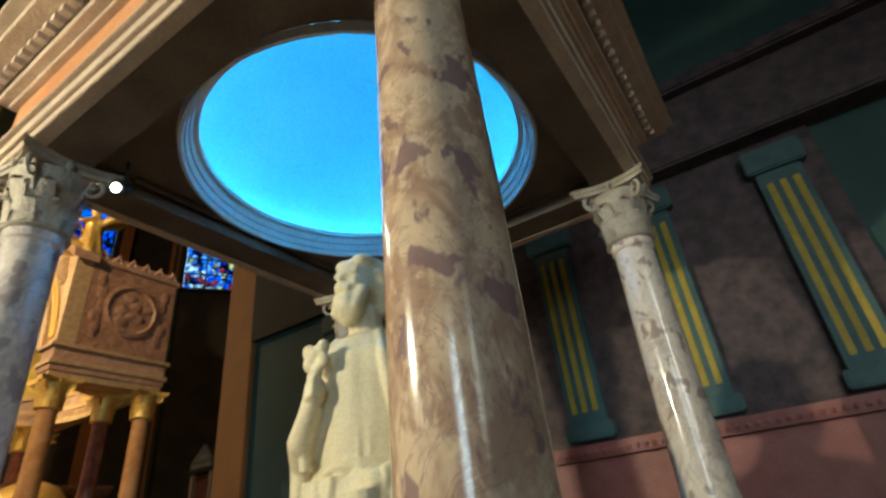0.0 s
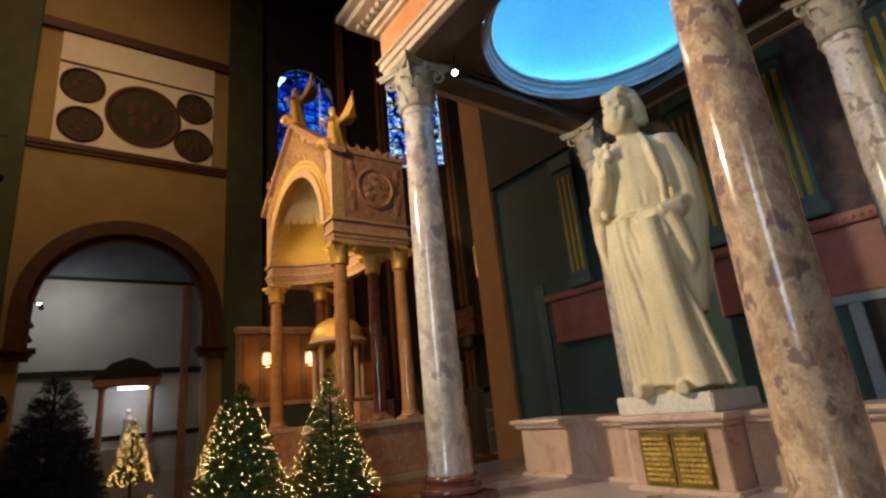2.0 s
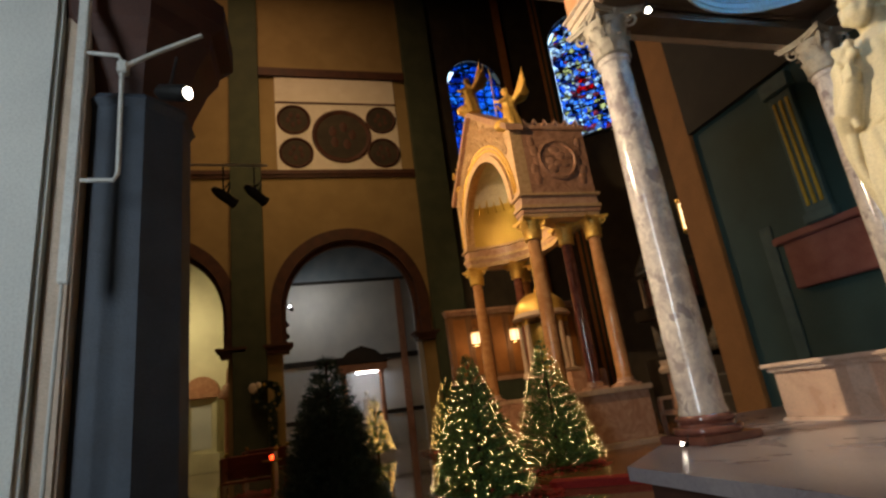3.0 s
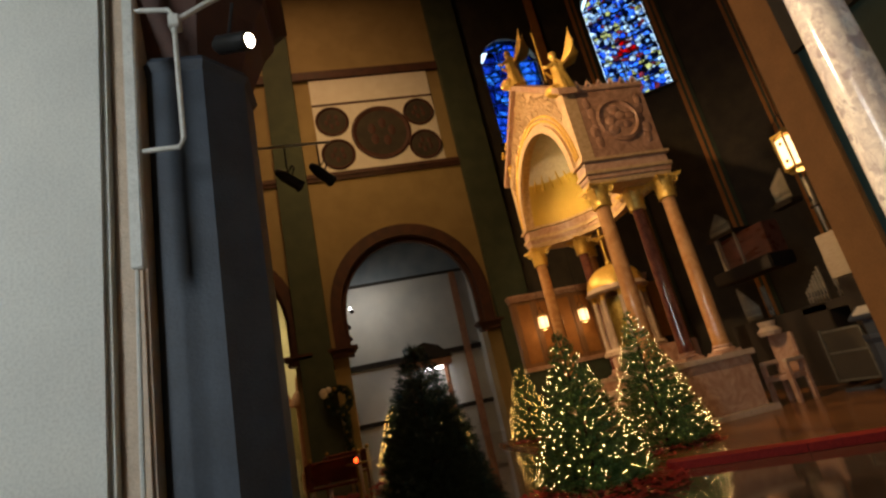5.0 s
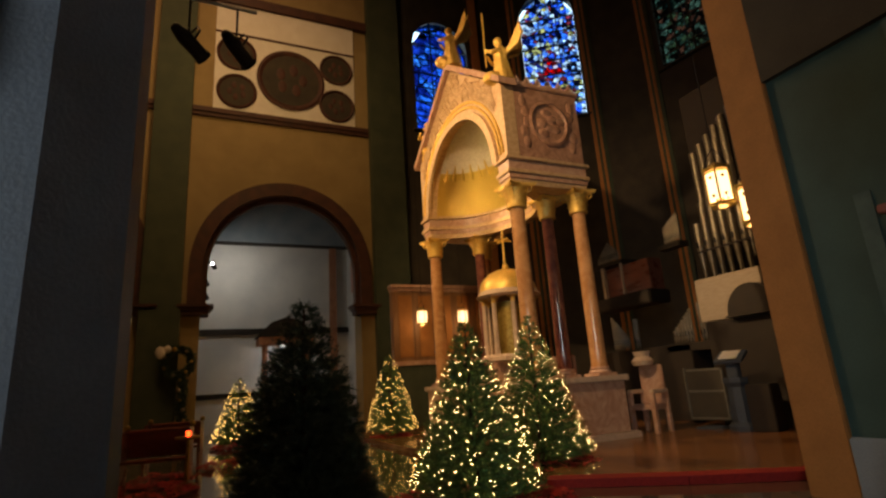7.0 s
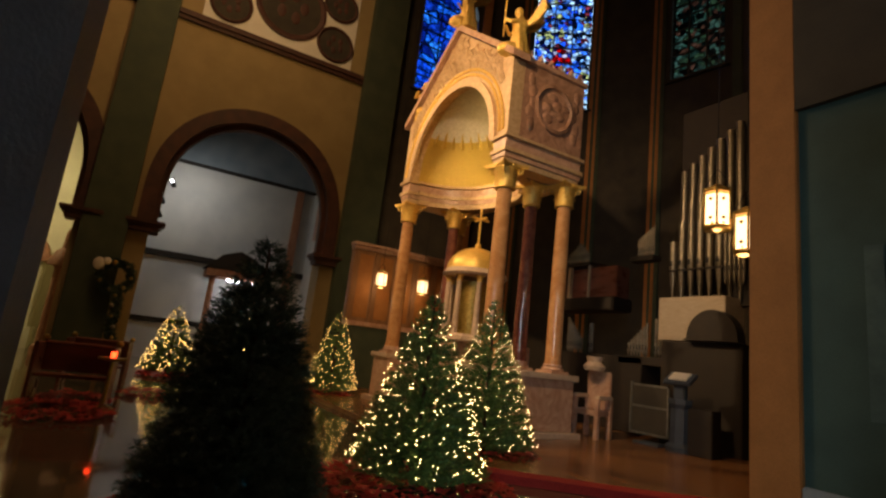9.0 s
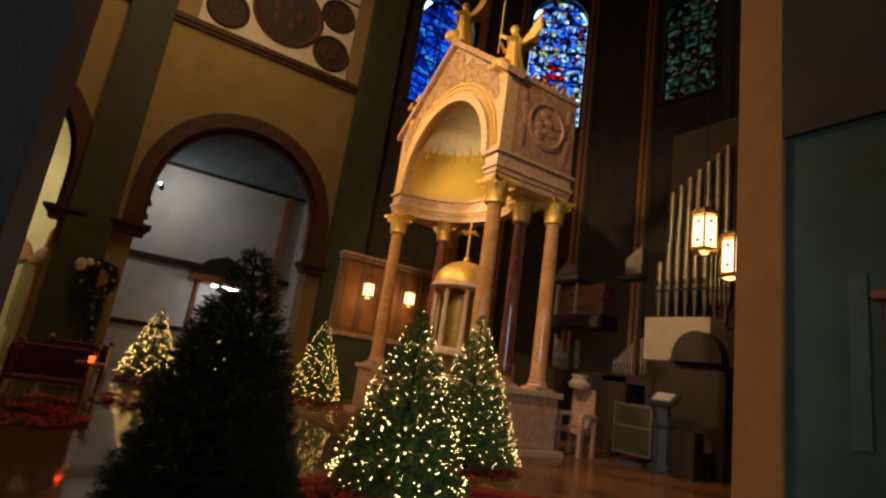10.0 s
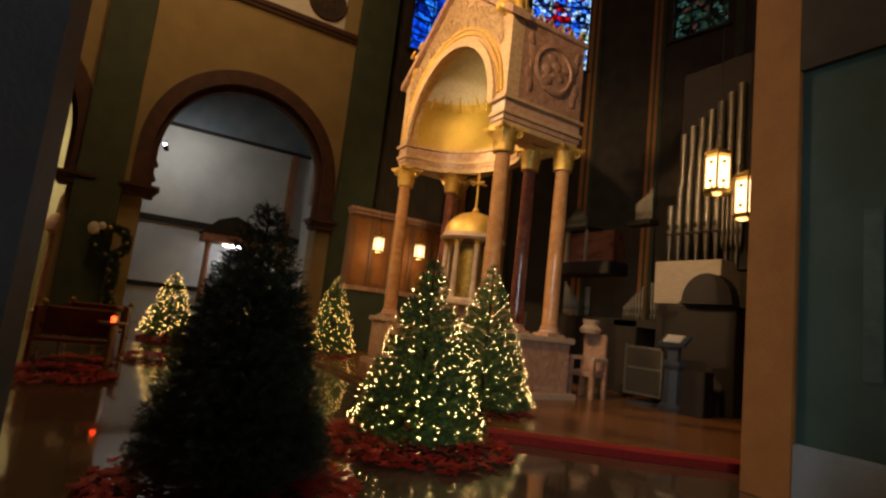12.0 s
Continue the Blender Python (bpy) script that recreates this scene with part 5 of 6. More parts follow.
def lantern(x, y, z, h, r, label, top):
    l = base("lantern", x, y, z - h / 2)
    tagged(l, label, "lantern", "hanging lanterns")
    n = 6
    for i in range(n):
        a0, a1 = 2 * math.pi * i / n, 2 * math.pi * (i + 1) / n
        bm = bmesh.new()
        p = [Vector((r * 0.96 * math.cos(a), r * 0.96 * math.sin(a), zz)) for a, zz in ((a0, 0.06 * h), (a1, 0.06 * h), (a1, 0.78 * h), (a0, 0.78 * h))]
        c = sum(p, Vector()) / 4
        vs = [bm.verts.new(c + (v - c) * 0.86) for v in p]
        ws = [bm.verts.new((v.co.x * 0.96, v.co.y * 0.96, v.co.z)) for v in vs]
        bm.faces.new(vs)
        bm.faces.new(ws[::-1])
        for k in range(4):
            bm.faces.new((vs[k], ws[k], ws[(k + 1) % 4], vs[(k + 1) % 4]))
        part("pane", bm, M_LANTERN, l, "glowing cream glass pane")
        bm = bmesh.new()
        tube(bm, [(r * math.cos(a0), r * math.sin(a0), 0), (r * math.cos(a0), r * math.sin(a0), 0.84 * h)], 0.012 * h / 0.5, 6)
        part("post", bm, M_BRONZE, l)
        am = (a0 + a1) / 2
        for zz in (0.2, 0.62):
            bm = ball(bmesh.new(), (r * 0.86 * math.cos(am), r * 0.86 * math.sin(am), zz * h), 0.022 * h / 0.5, 1)
            part("boss", bm, M_BRONZE, l)
    part("lower_ring", lathe(bmesh.new(), [(r * 0.5, -0.06 * h), (r * 0.95, -0.04 * h), (r * 1.06, 0), (r * 1.06, 0.05 * h)], 6), M_BRONZE, l)
    part("upper_ring", lathe(bmesh.new(), [(r * 1.04, 0.79 * h), (r * 1.1, 0.82 * h), (r * 1.1, 0.86 * h), (r * 0.7, 0.9 * h), (r * 0.2, 1.0 * h)], 6), M_BRONZE, l)
    bm = bmesh.new()
    for i in range(3):
        a = i * 2.094
        tube(bm, [(r * math.cos(a), r * math.sin(a), 0.86 * h), (r * 0.5 * math.cos(a), r * 0.5 * math.sin(a), 1.15 * h), (0, 0, 1.35 * h)], 0.008, 5)
    tube(bm, [(0, 0, 1.35 * h), (0, 0, top - z + h / 2)], 0.008, 5)
    part("chain", bm, M_IRON, l)
    return l


lantern(-4.86, 4.82, 4.36, 0.74, 0.21, "hexagonal glass lantern on a chain, glowing cream", 23.0)
lantern(-4.46, 4.97, 3.95, 0.74, 0.21, "hexagonal glass lantern on a chain, glowing cream", 23.0)
for y in (4.42, 6.06):
    lantern(-17.0, y, 3.93, 0.62, 0.19, "glowing lantern before the wooden panelling", 23.0)

# ---------------- sanctuary ----------------
bm = bmesh.new()
edge = [(-4.05, 4.6), (-5.0, 3.15), (-6.1, 1.7), (-17.0, 1.7), (-19.2, 4.4), (-19.2, 15.5), (-4.05, 15.5)]
lo = [bm.verts.new((x, y, -0.01)) for x, y in edge]
up = [bm.verts.new((x, y, 0.1)) for x, y in edge]
bm.faces.new(up)
for i in range(len(edge)):
    j = (i + 1) % len(edge)
    bm.faces.new((lo[i], lo[j], up[j], up[i]))
struct(part("floor_sanctuary", bm, M_SANCT), "polished orange-brown sanctuary floor")
bm = bmesh.new()
for (xa, ya), (xb, yb) in zip(edge[:2], edge[1:3]):
    d = Vector((xb - xa, yb - ya, 0))
    n = Vector((-d.y, d.x, 0)).normalized() * 0.16
    q = [Vector((xa, ya, 0)) + n, Vector((xb, yb, 0)) + n, Vector((xb, yb, 0)) - n, Vector((xa, ya, 0)) - n]
    a = [bm.verts.new(v + Vector((0, 0, 0.004))) for v in q]
    b = [bm.verts.new(v + Vector((0, 0, 0.115))) for v in q]
    bm.faces.new(a[::-1])
    bm.faces.new(b)
    for i in range(4):
        bm.faces.new((a[i], a[(i + 1) % 4], b[(i + 1) % 4], b[i]))
ob = part("carpet_runner", bm, M_CARPET)
tagged(ob, "red carpet strip along the sanctuary step", "carpet")

# wooden panelling with lanterns behind the altar
pan = base("panelling", -17.6, 6.2)
tagged(pan, "warm wooden wall panelling with moulded cornice", "panelling", kind="structure")
part("backing", B(-0.25, 0, -2.7, 3.2, 2.3, 4.9), M_WOOD, pan)
part("dado", B(-0.22, 0.03, -2.7, 3.2, 0, 2.2), M_GREEN, pan, "dark green painted dado")
part("rail", B(-0.25, 0.1, -2.72, 3.2, 2.2, 2.36, bevel=0.02), M_BALDMARBLE, pan)
bm = bmesh.new()
box(bm, -0.25, 0.12, -2.74, 3.2, 4.9, 5.02, 0.02)
box(bm, -0.25, 0.2, -2.78, 3.2, 5.02, 5.14, 0.02)
part("cornice", bm, M_BALDMARBLE, pan)
for k in range(8):
    y = -2.6 + 0.8 * k
    part("stile", B(0, 0.06, y - 0.07, y + 0.07, 2.36, 4.9, bevel=0.01), M_WOOD, pan)
    part("panel", B(0, 0.025, y + 0.14, y + 0.66, 2.5, 4.76, bevel=0.01), M_OCHRE, pan, "lighter inset panel")

# organ case on the far side of the sanctuary
organ = base("organ", -8.0, 9.3)
tagged(organ, "pipe organ with tin pipes on dark wooden cases", "organ")
part("case", B(-0.85, 1.2, -0.5, 0.6, 0.1, 2.55, bevel=0.02), M_DARKWOOD, organ, "dark stained wooden case")
part("impost", B(-1.05, 0.75, -0.4, 0.4, 2.57, 3.66, bevel=0.015), M_IMPOST, organ, "pale wooden impost board")
part("tower_back", B(-0.9, 1.3, 0.2, 0.6, 3.5, 9.0), M_DARKWOOD, organ)
# dark form added in front to give the domed silhouette over the impost board
bm = bmesh.new()
prism(bm, [(1.25, 2.56)] + [(0.62 + 0.62 * math.cos(radians(a)), 2.62 + 0.66 * math.sin(radians(a))) for a in range(0, 181, 12)] + [(-0.1, 2.56)], 0.3)
part("dark_round_form", move(bm, pose(0, -0.74, 0)), M_DARKWOOD, organ, "added dark rounded form in front of the impost board")


def pipe(parent, x, y, z, r, h, mouth):
    bm = bmesh.new()
    lathe(bm, [(r * 0.25, 0), (r, mouth), (r * 1.02, mouth + 0.02), (r, mouth + 0.04), (r, h), (r * 0.9, h)], 14)
    p = part("pipe", move(bm, pose(x, y, z)), M_PIPE, parent, smooth=True)
    bm = bmesh.new()
    prism(bm, [(-r * 0.5, mouth + 0.02), (r * 0.5, mouth + 0.02), (r * 0.35, mouth + 0.16), (-r * 0.35, mouth + 0.16)], 0.01)
    part("mouth", move(bm, pose(x, y - r * 1.01, z)), M_IRON, p)
    return p


for k in range(6):
    pipe(organ, -0.84 + 0.255 * k, -0.15, 3.68, 0.095, 1.5 + 0.5 * k, 0.82)
for k in range(7):
    pipe(organ, -0.72 + 0.255 * k, 0.08, 3.6, 0.095, 3.6 + 0.16 * k, 0.9)
for k in range(5):
    pipe(organ, 0.62 + 0.11 * k, -0.2, 3.95, 0.04, 1.9 - 0.12 * k, 0.3)
part("toe_rail", B(-0.95, 0.6, -0.24, -0.2, 4.36, 4.42, bevel=0.01), M_DARKWOOD, organ)
for k in range(7):
    pipe(organ, -2.22 + 0.1 * k, -0.1, 2.12, 0.038, 0.36 + 0.09 * k, 0.16)
for k in range(5):
    pipe(organ, -1.5 + 0.11 * k, 0.12, 2.12, 0.042, 1.05 - 0.05 * k, 0.16)
part("shelf", B(-2.4, -0.85, -0.3, 0.4, 1.9, 2.12, bevel=0.015), M_DARKWOOD, organ, "dark wooden pipe shelf")
for k in range(8):
    pipe(organ, -2.35 + 0.075 * k, 0.3, 5.0, 0.03, 0.55 + 0.05 * k, 0.12)
part("shelf", B(-2.5, -1.7, 0.1, 0.5, 4.85, 5.0, bevel=0.015), M_DARKWOOD, organ)
ch2 = base("organ_case", -12.2, 9.3)
tagged(ch2, "smaller organ case with two rows of short pipes", "organ")
part("case", B(-1.0, 2.6, -0.3, 0.5, 0.1, 2.1, bevel=0.02), M_DARKWOOD, ch2, "dark stained wooden case")
part("ledge", B(-0.95, 1.55, -0.35, 0.5, 3.38, 3.78, bevel=0.04), M_DARKWOOD, ch2)
part("upper_case", B(-0.8, 1.3, 0.05, 0.6, 3.78, 4.78, bevel=0.02), M_REDWOOD, ch2, "dark red wooden case front")
part("upper_shelf", B(-0.8, 0.5, -0.25, 0.5, 4.8, 4.92, bevel=0.015), M_DARKWOOD, ch2)
part("post", B(-0.5, -0.38, -0.2, -0.08, 3.78, 4.83, bevel=0.01), M_IMPOST, ch2, "pale wooden post")
part("post", B(0.36, 0.43, -0.2, -0.12, 3.78, 4.8, bevel=0.01), M_IMPOST, ch2, "pale wooden post")
for k in range(10):
    pipe(ch2, -0.64 + 0.1 * k, -0.1, 4.92, 0.036, 0.25 + 0.085 * k if k < 6 else 0.72 - 0.1 * (k - 5), 0.12)
for k in range(8):
    pipe(ch2, -0.36 + 0.085 * k, -0.15, 2.12, 0.034, 1.06 - 0.09 * k, 0.15)
for k in range(2):
    pipe(ch2, 0.42 + 0.1 * k, 0.0, 2.12, 0.04, 0.9, 0.15)

# processional screen and stand by the organ
fr = base("screen", -8.35, 7.8, 0.1, 8)
tagged(fr, "pale metal framed screen standing on a foot", "screen")
for a in ((-0.5, -0.45, 0.2, 1.37), (0.42, 0.47, 0.2, 1.3)):
    part("stile", B(a[0], a[1], -0.03, 0.03, a[2], a[3], bevel=0.01), M_STEEL, fr)
for z in (0.2, 0.8, 1.28):
    part("rail", B(-0.45, 0.42, -0.025, 0.025, z, z + 0.05, bevel=0.008), M_STEEL, fr)
part("panel", B(-0.44, 0.41, -0.005, 0.005, 0.25, 1.28), M_DARK, fr, "dark screen panel")
part("foot", B(-0.3, 0.35, -0.2, 0.2, 0, 0.06, bevel=0.015), M_STONE, fr)
lec = base("lectern", -7.6, 7.85, 0.1, 12)
tagged(lec, "pale stone lectern with a sloping desk", "lectern")
bm = bmesh.new()
lathe(bm, [(0.3, 0), (0.32, 0.1), (0.22, 0.18), (0.2, 0.9), (0.26, 1.0), (0.26, 1.1)], 8)
part("stem", bm, M_STONE, lec)
part("desk", move(B(-0.3, 0.3, -0.24, 0.24, 0, 0.08, bevel=0.015), pose(0, 0, 1.5, 28, 0, 0)), M_STONE, lec)
part("book", move(B(-0.2, 0.2, -0.16, 0.16, 0.08, 0.12, bevel=0.01), pose(0, 0, 1.5, 28, 0, 0)), M_PLINTH, lec, "open white book")
part("neck", B(-0.12, 0.12, -0.1, 0.1, 1.1, 1.5, bevel=0.02), M_STONE, lec)
part("side_block", B(0.25, 0.75, -0.2, 0.3, 0, 0.95, bevel=0.02), M_DARKWOOD, lec)
ch = base("throne", -9.1, 6.75, 0.1, 10)
tagged(ch, "carved stone side seat beside the altar canopy", "seat")
part("seat", B(-0.32, 0.32, -0.3, 0.3, 0.5, 0.62, bevel=0.02), M_BALDMARBLE, ch)
part("backrest", B(-0.3, 0.3, 0.2, 0.32, 0.62, 1.5, bevel=0.03), M_BALDMARBLE, ch)
part("crest", lathe(bmesh.new(), [(0.22, 1.5), (0.26, 1.6), (0.16, 1.7), (0.2, 1.82)], 12), M_CORNICE, ch)
for sx in (-1, 1):
    part("armrest", B(sx * 0.3 - 0.06, sx * 0.3 + 0.06, -0.28, 0.3, 0.86, 0.95, bevel=0.02), M_CORNICE, ch)
    for y in (-0.25, 0.25):
        part("leg", B(sx * 0.3 - 0.05, sx * 0.3 + 0.05, y - 0.05, y + 0.05, 0, 0.88, bevel=0.01), M_BALDMARBLE, ch)

# ---------------- side chapels across the nave ----------------
sh = base("shrine", -25.4, 0.8)
tagged(sh, "brick-red chapel shrine with columns, roof and tube lamp", "shrine")
part("base_block", B(-0.5, 0.7, -1.2, 1.2, 0, 1.2, bevel=0.02), M_CHAPEL, sh)
for y in (-0.95, 0.95):
    c = part("column", move(shaft(0.13, 0.11, 2.3), pose(0.4, y, 1.2)), M_TERRA, sh, smooth=True)
    part("capital", move(capital(0.11, 0.26), pose(0.4, y, 3.5)), M_TERRA, c)
bm = bmesh.new()
box(bm, -0.5, 0.7, -1.25, 1.25, 3.76, 4.1, 0.02)
part("beam", bm, M_TERRA, sh)
bm = bmesh.new()
prism(bm, [(-1.35, 4.1), (1.35, 4.1), (0.7, 4.75), (0, 5.0), (-0.7, 4.75)], 1.2)
part("roof", move(bm, pose(0.72, 0, 0) @ FACE_E), M_DARKWOOD, sh, "dark shrine roof")
bm = bmesh.new()
tube(bm, [(0.55, -0.35, 3.66), (0.55, 0.75, 3.66)], 0.04, 8)
part("tube_lamp", bm, M_TUBE, sh, "bright white tube lamp")
fig = bmesh.new()
lathe(fig, [(0.26, 0), (0.24, 0.4), (0.16, 0.9), (0.2, 1.15), (0.07, 1.3), (0.06, 1.36)], 16, fold=lambda r, z, a: r * (1 + 0.08 * math.sin(7 * a)))
ball(fig, (0, 0, 1.46), (0.1, 0.11, 0.13), 2)
ob = part("statue", fig, M_PLINTH, smooth=True)
ob.matrix_world = pose(-25.3, 0.95, 1.2)
tagged(ob, "small pale robed statue in the chapel shrine", "statue")
lamp("shrine_light", "AREA", 9, (0.9, 0.95, 1.0), look((-24.85, 1.0, 3.6), (-25.4, 1.0, 1.6)), 0.8)

s2 = base("side_altar", -25.6, -6.85)
tagged(s2, "cream side altar with an arched brick-red hood", "altar")
part("block", B(-0.4, 0.6, -0.85, 0.85, 0, 0.8, bevel=0.02), M_CREAM, s2)
part("reredos", B(-0.4, 0.3, -0.7, 0.7, 0.8, 3.3, bevel=0.02), M_CREAM, s2)
part("niche", B(0.3, 0.32, -0.45, 0.45, 1.0, 3.0, bevel=0.008), M_CHAPEL, s2)
for y in (-0.6, 0.6):
    part("pilaster", B(0.3, 0.42, y - 0.1, y + 0.1, 0.8, 3.2, bevel=0.015), M_CREAM, s2)
part("cornice", B(-0.4, 0.55, -0.9, 0.9, 3.3, 3.6, bevel=0.03), M_TERRA, s2, "brick-red cornice")
bm = bmesh.new()
n = 16
for i in range(n):
    a0, a1 = math.pi * i / n, math.pi * (i + 1) / n
    prism(bm, [(0.75 * math.cos(a0), 3.6 + 0.75 * math.sin(a0)), (0.75 * math.cos(a1), 3.6 + 0.75 * math.sin(a1)), (0, 3.6)], 0.7)
part("hood", move(bm, pose(0.3, 0, 0) @ FACE_E), M_TERRA, s2, "brick-red arched hood")
cand = base("lamp_pillar", -21.8, -5.2)
tagged(cand, "carved brick-red stone pillar with a pointed cap", "pillar")
part("shaft", lathe(bmesh.new(), [(0.3, 0), (0.3, 0.3), (0.2, 0.4), (0.18, 2.9), (0.26, 3.0)], 12), M_TERRA, cand, smooth=True)
part("cap", lathe(bmesh.new(), [(0.42, 3.0), (0.4, 3.15), (0.24, 3.5), (0.12, 3.6), (0.08, 4.1), (0.02, 4.3)], 12), M_TERRA, cand, smooth=True)
ob = part("wall_painting", B(-25.0, -23.6, 3.93, 3.998, 6.2, 8.6, bevel=0.02), M_PAINTING)
tagged(ob, "dim pink and ochre painting on the chapel wall", "painting")

# small lamps on the arch
for k, (y, z) in enumerate(((-2.75, 6.5), (-2.5, 6.3), (-2.72, 5.65), (-2.72, 5.15))):
    small = new("spotlight")
    small.matrix_world = look((-20.3, y, z), (-25, y + 1.5, z - 2))
    tagged(small, "small black spotlight on the arch, switched on", "spotlight", "arch spotlights")
    part("housing", lathe(bmesh.new(), [(0.07, -0.12), (0.08, -0.1), (0.08, 0.14), (0.04, 0.18)], 12), M_IRON, small, smooth=True)
    part("lens", lathe(bmesh.new(), [(0.05, 0.181), (0.05, 0.19)], 12), M_TUBE, small, "bright lens")
    part("arm", tube(bmesh.new(), [(0, 0, 0.1), (0, 0.06, 0.12), (0, 0.2, 0.14)], 0.015, 6), M_IRON, small)

# stage lamps on a bar fixed to the near pier
SCALE = Matrix.Diagonal((0.27, 0.27, 0.27, 1))
for x, y, z in ((-3.42, -3.0, 4.21), (-3.42, -2.65, 4.23)):
    s = new("stage_lamp")
    s.matrix_world = look((x, y, z), (-6.5, 0.6, 2.2)) @ SCALE
    tagged(s, "black cylindrical stage lamp hung from a bar", "stage lamp", "stage lamps")
    part("body", lathe(bmesh.new(), [(0.0, -0.6), (0.2, -0.6), (0.22, -0.58), (0.22, 0.2), (0.14, 0.5), (0.08, 0.56)], 16), M_IRON, s, smooth=True)
    part("yoke", tube(bmesh.new(), [(-0.24, 0, 0), (-0.26, 0.4, 0), (0, 0.75, 0), (0.26, 0.4, 0), (0.24, 0, 0)], 0.035, 6), M_IRON, s)
    part("pivot", tube(bmesh.new(), [(-0.25, 0, 0), (0.25, 0, 0)], 0.03, 6), M_IRON, s)
    part("hood_edge", lathe(bmesh.new(), [(0.22, -0.62), (0.25, -0.62), (0.25, -0.5), (0.22, -0.5)], 16), M_IRON, s)
bar = base("lighting_bar", -3.42, -3.0, 4.6)
tagged(bar, "thin grey lighting bar fixed to the near pier", "bar")
part("rod", tube(bmesh.new(), [(0, -0.68, 0.02), (0, 0.5, 0.0)], 0.014, 8), M_CONDUIT, bar)
for y, z in ((0, -0.4), (0.35, -0.38)):
    part("hanger", tube(bmesh.new(), [(0, y, 0.01), (0, y, z)], 0.009, 6), M_IRON, bar)

# wreath and garland on the pilaster


def greenery(bm_verts, faces, c, r, n, rg, size):
    for i in range(n):
        p = c + Vector((rg.uniform(-1, 1), rg.uniform(-1, 1), rg.uniform(-1, 1))) * r
        d = Vector((rg.uniform(-1, 1), rg.uniform(-1, 1), rg.uniform(-1, 1))).normalized() * size
        s = d.orthogonal().normalized() * size * 0.16
        q = len(bm_verts)
        bm_verts += [tuple(p - s), tuple(p + s), tuple(p + d)]
        faces.append((q, q + 1, q + 2))


rg = random.Random(31)
wr = base("wreath", -19.05, -3.5, 2.75)
tagged(wr, "dark fir wreath with ornaments on the green pilaster", "wreath")
vs, fs = [], []
for k in range(40):
    a = 2 * math.pi * k / 40
    greenery(vs, fs, Vector((0, 0.42 * math.cos(a), 0.42 * math.sin(a))), 0.11, 60, rg, 0.12)
me = bpy.data.meshes.new("ring")
me.from_pydata(vs, [], fs)
me.materials.append(M_DARKFIR)
new("ring", me).parent = wr
for k in range(7):
    a = 0.9 * k
    b = part("ornament", ball(bmesh.new(), (0.12, 0.42 * math.cos(a), 0.42 * math.sin(a)), 0.055 + 0.03 * (k == 2), 2), M_PIPE if k % 2 else M_BRONZE, wr, "shiny round ornament", smooth=True)
part("bow", ball(ball(bmesh.new(), (0.14, -0.5, 0.32), (0.05, 0.16, 0.2), 2), (0.14, -0.3, 0.42), (0.05, 0.12, 0.12), 2), M_PLINTH, wr, "pale ribbon bow")
vs, fs = [], []
for k in range(46):
    u = k / 45
    greenery(vs, fs, Vector((0.12, 0.12 + 0.18 * u + 0.05 * math.sin(9 * u), -0.42 - 2.2 * u)), 0.13, 40, rg, 0.13)
me = bpy.data.meshes.new("garland")
me.from_pydata(vs, [], fs)
me.materials.append(M_DARKFIR)
new("garland", me).parent = wr
for k in range(7):
    u = (k + 0.5) / 7
    part("ornament", ball(bmesh.new(), (0.24, 0.1 + 0.2 * u + 0.06 * math.sin(5 * k), -0.42 - 2.2 * u), 0.05 + 0.02 * (k % 2), 2), M_PIPE if k % 2 else M_BRONZE, wr, "shiny round ornament", smooth=True)

# carved seats and flowers along the far arcade
for k, (x, y, tn) in enumerate(((-11.4, -3.5, 80), (-14.2, -3.3, 80))):
    b = base("prayer_bench", x, y, 0, tn)
    tagged(b, "dark carved wooden bench with brass details", "bench", "nave benches")
    part("seat", B(-0.55, 0.55, -0.2, 0.2, 0.42, 0.47, bevel=0.01), M_REDWOOD, b)
    part("backrest", B(-0.55, 0.55, 0.17, 0.22, 0.5, 0.95, bevel=0.012), M_REDWOOD, b)
    part("top_rail", tube(bmesh.new(), [(-0.58, 0.2, 0.98), (0.58, 0.2, 0.98)], 0.035, 8), M_REDWOOD, b)
    for sx in (-1, 1):
        part("end_panel", B(sx * 0.58 - 0.03, sx * 0.58 + 0.03, -0.24, 0.24, 0, 1.0, bevel=0.015), M_REDWOOD, b)
        part("finial", ball(bmesh.new(), (sx * 0.58, 0.2, 1.06), 0.06, 2), M_BRONZE, b, "brass ball finial", smooth=True)
poinsettias(-11.6, -3.4, 0.6, 160, 61, "red poinsettias massed beside the benches")
poinsettias(-10.2, -3.6, 0.9, 260, 63, "red poinsettias massed along the nave arcade")
poinsettias(-13.0, -2.3, 0.5, 120, 62, "red poinsettias massed beside the benches")
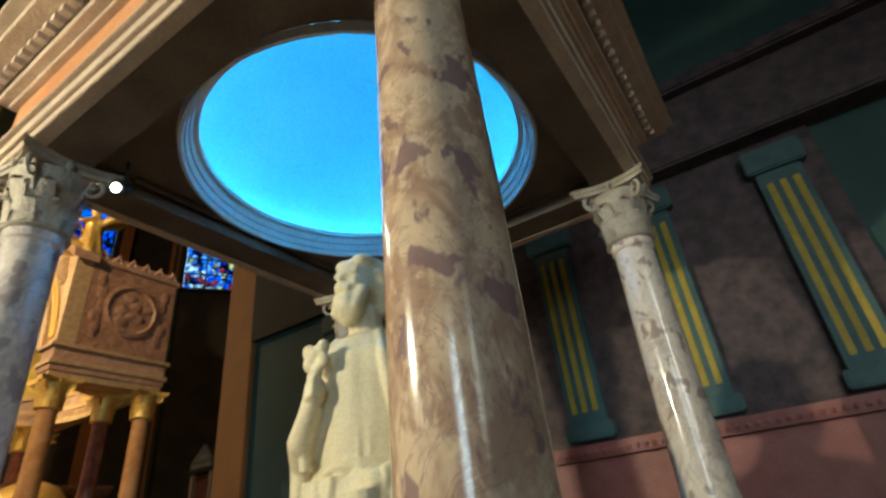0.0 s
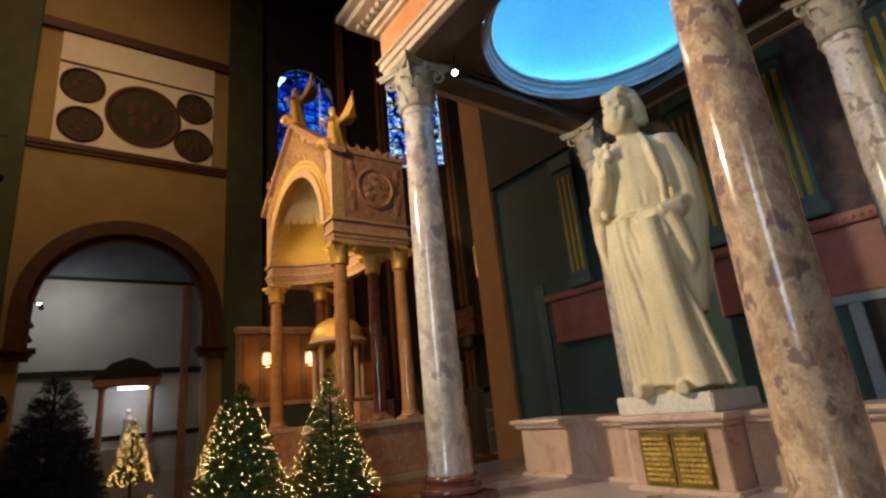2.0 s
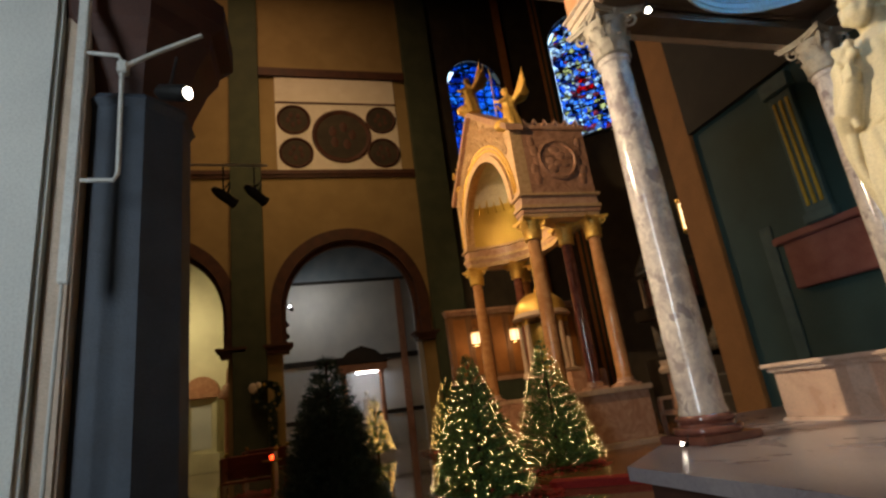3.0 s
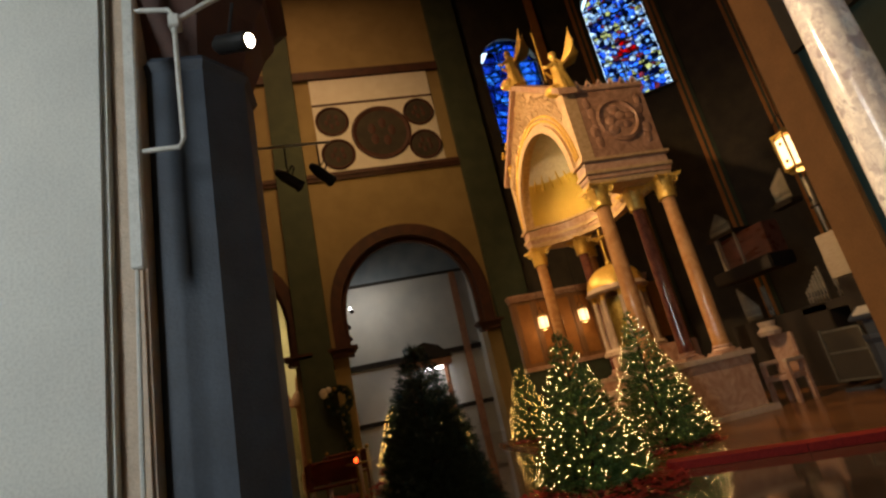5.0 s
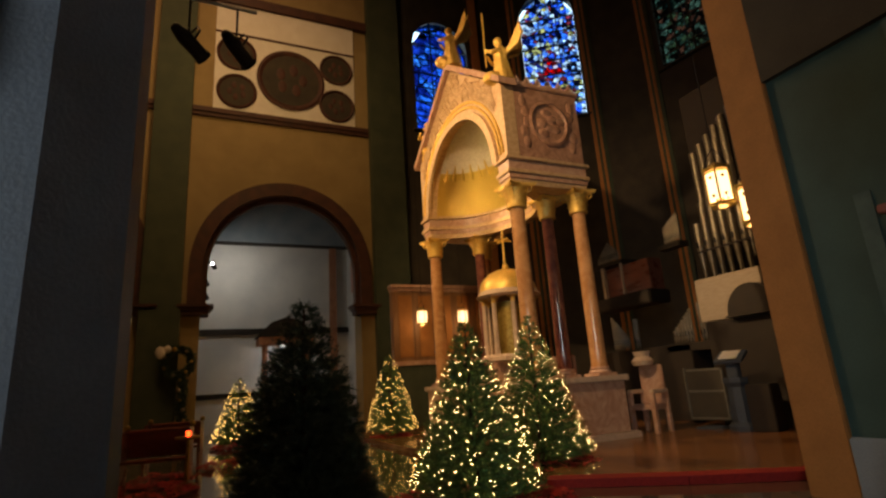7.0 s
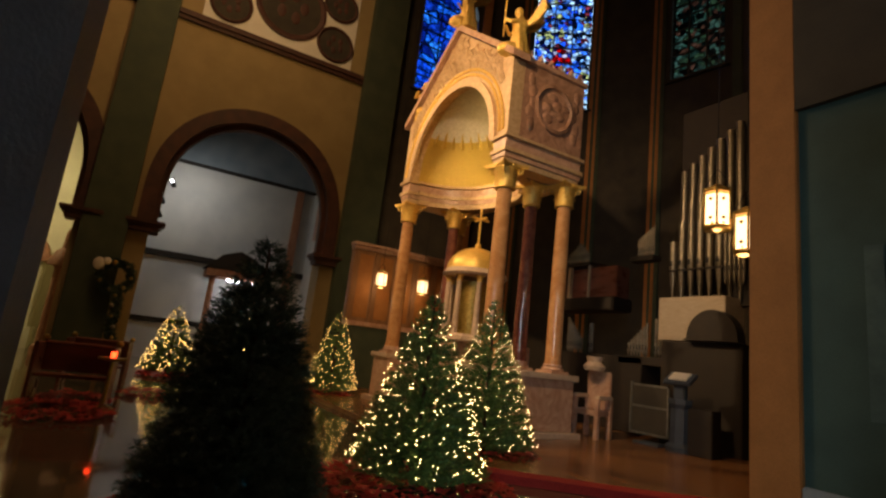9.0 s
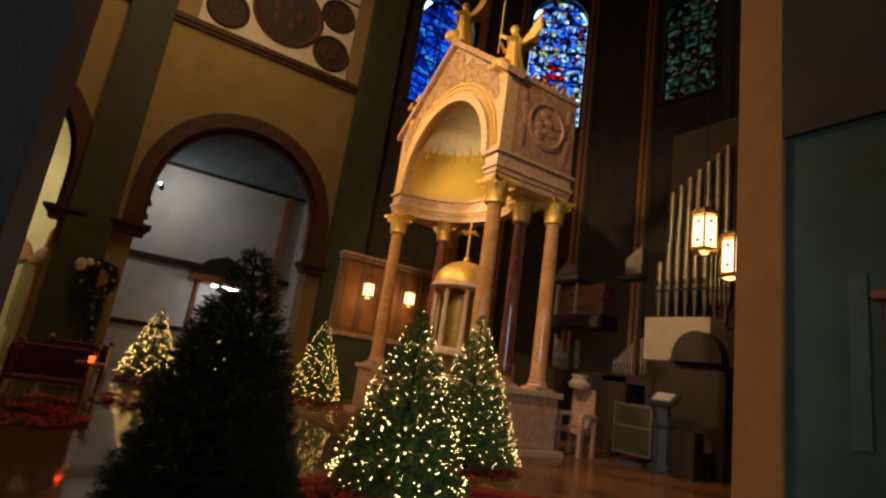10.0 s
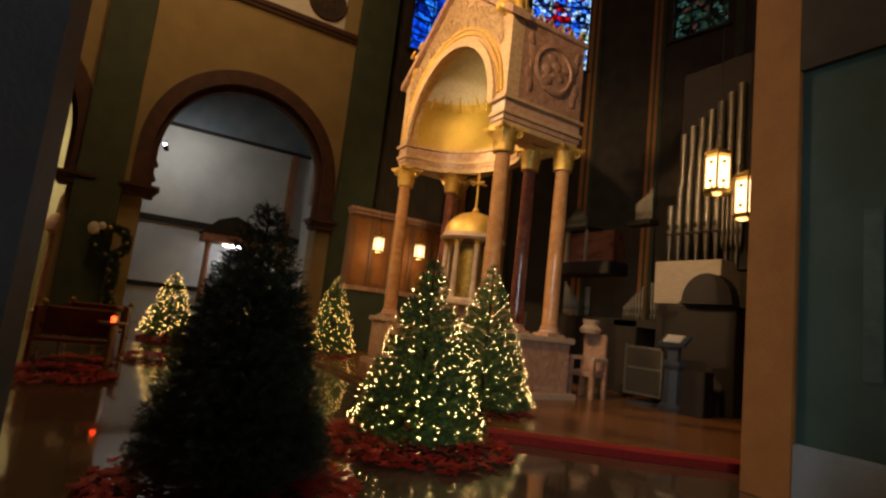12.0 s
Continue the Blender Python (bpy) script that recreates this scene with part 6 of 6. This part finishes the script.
vot = base("votive_stand", -10.6, -2.95)
tagged(vot, "brass candle stand with small red votive glasses", "candle stand")
part("stem", lathe(bmesh.new(), [(0.2, 0), (0.18, 0.05), (0.03, 0.12), (0.03, 0.8), (0.22, 0.84), (0.22, 0.87)], 16), M_BRONZE, vot, smooth=True)
for k in range(5):
    a = k * 1.257
    part("votive", lathe(bmesh.new(), [(0.035, 0.87), (0.045, 0.96)], 10), M_VOTIVE, vot, "glowing red votive glass")

# conduit and spot on the near pier
cd = base("conduit", -1.12, -3.6)
tagged(cd, "white painted electrical conduit on the pier", "conduit")
part("riser", B(-0.03, 0.03, -0.115, -0.045, 2.6, 23, bevel=0.008), M_CONDUIT, cd)
part("cable", tube(bmesh.new(), [(0.0, -0.09, 2.6), (0.01, -0.1, 1.6), (0.0, -0.1, 0.0)], 0.012, 6), M_CONDUIT, cd)
part("loop", tube(bmesh.new(), [(0, -0.06, 4.39), (0.02, 0.17, 4.36), (0.03, 0.2, 4.3), (0.03, 0.205, 3.8), (0.03, 0.21, 3.38), (0.02, 0.18, 3.33), (0, -0.03, 3.34)], 0.016, 8), M_CONDUIT, cd)
part("arm", tube(bmesh.new(), [(0.03, 0.2, 4.25), (0.03, 0.4, 4.38), (0.03, 0.75, 4.58)], 0.018, 8), M_CONDUIT, cd)
part("junction_box", B(-0.02, 0.06, 0.17, 0.24, 4.2, 4.3, bevel=0.008), M_CONDUIT, cd)
sp = new("spotlight")
sp.matrix_world = look((-1.05, -3.0, 4.02), (1.1, 0.9, 2.6))
tagged(sp, "black spotlight on the pier with a bright lens", "spotlight")
part("housing", lathe(bmesh.new(), [(0.05, -0.08), (0.062, -0.07), (0.062, 0.16), (0.035, 0.2)], 16), M_IRON, sp, smooth=True)
part("lens", lathe(bmesh.new(), [(0.045, -0.084), (0.045, -0.081)], 16), M_SPOTFACE, sp, "glowing lens")
part("bracket", tube(bmesh.new(), [(0, 0.06, 0.1), (0, 0.3, 0.12)], 0.012, 6), M_IRON, sp)
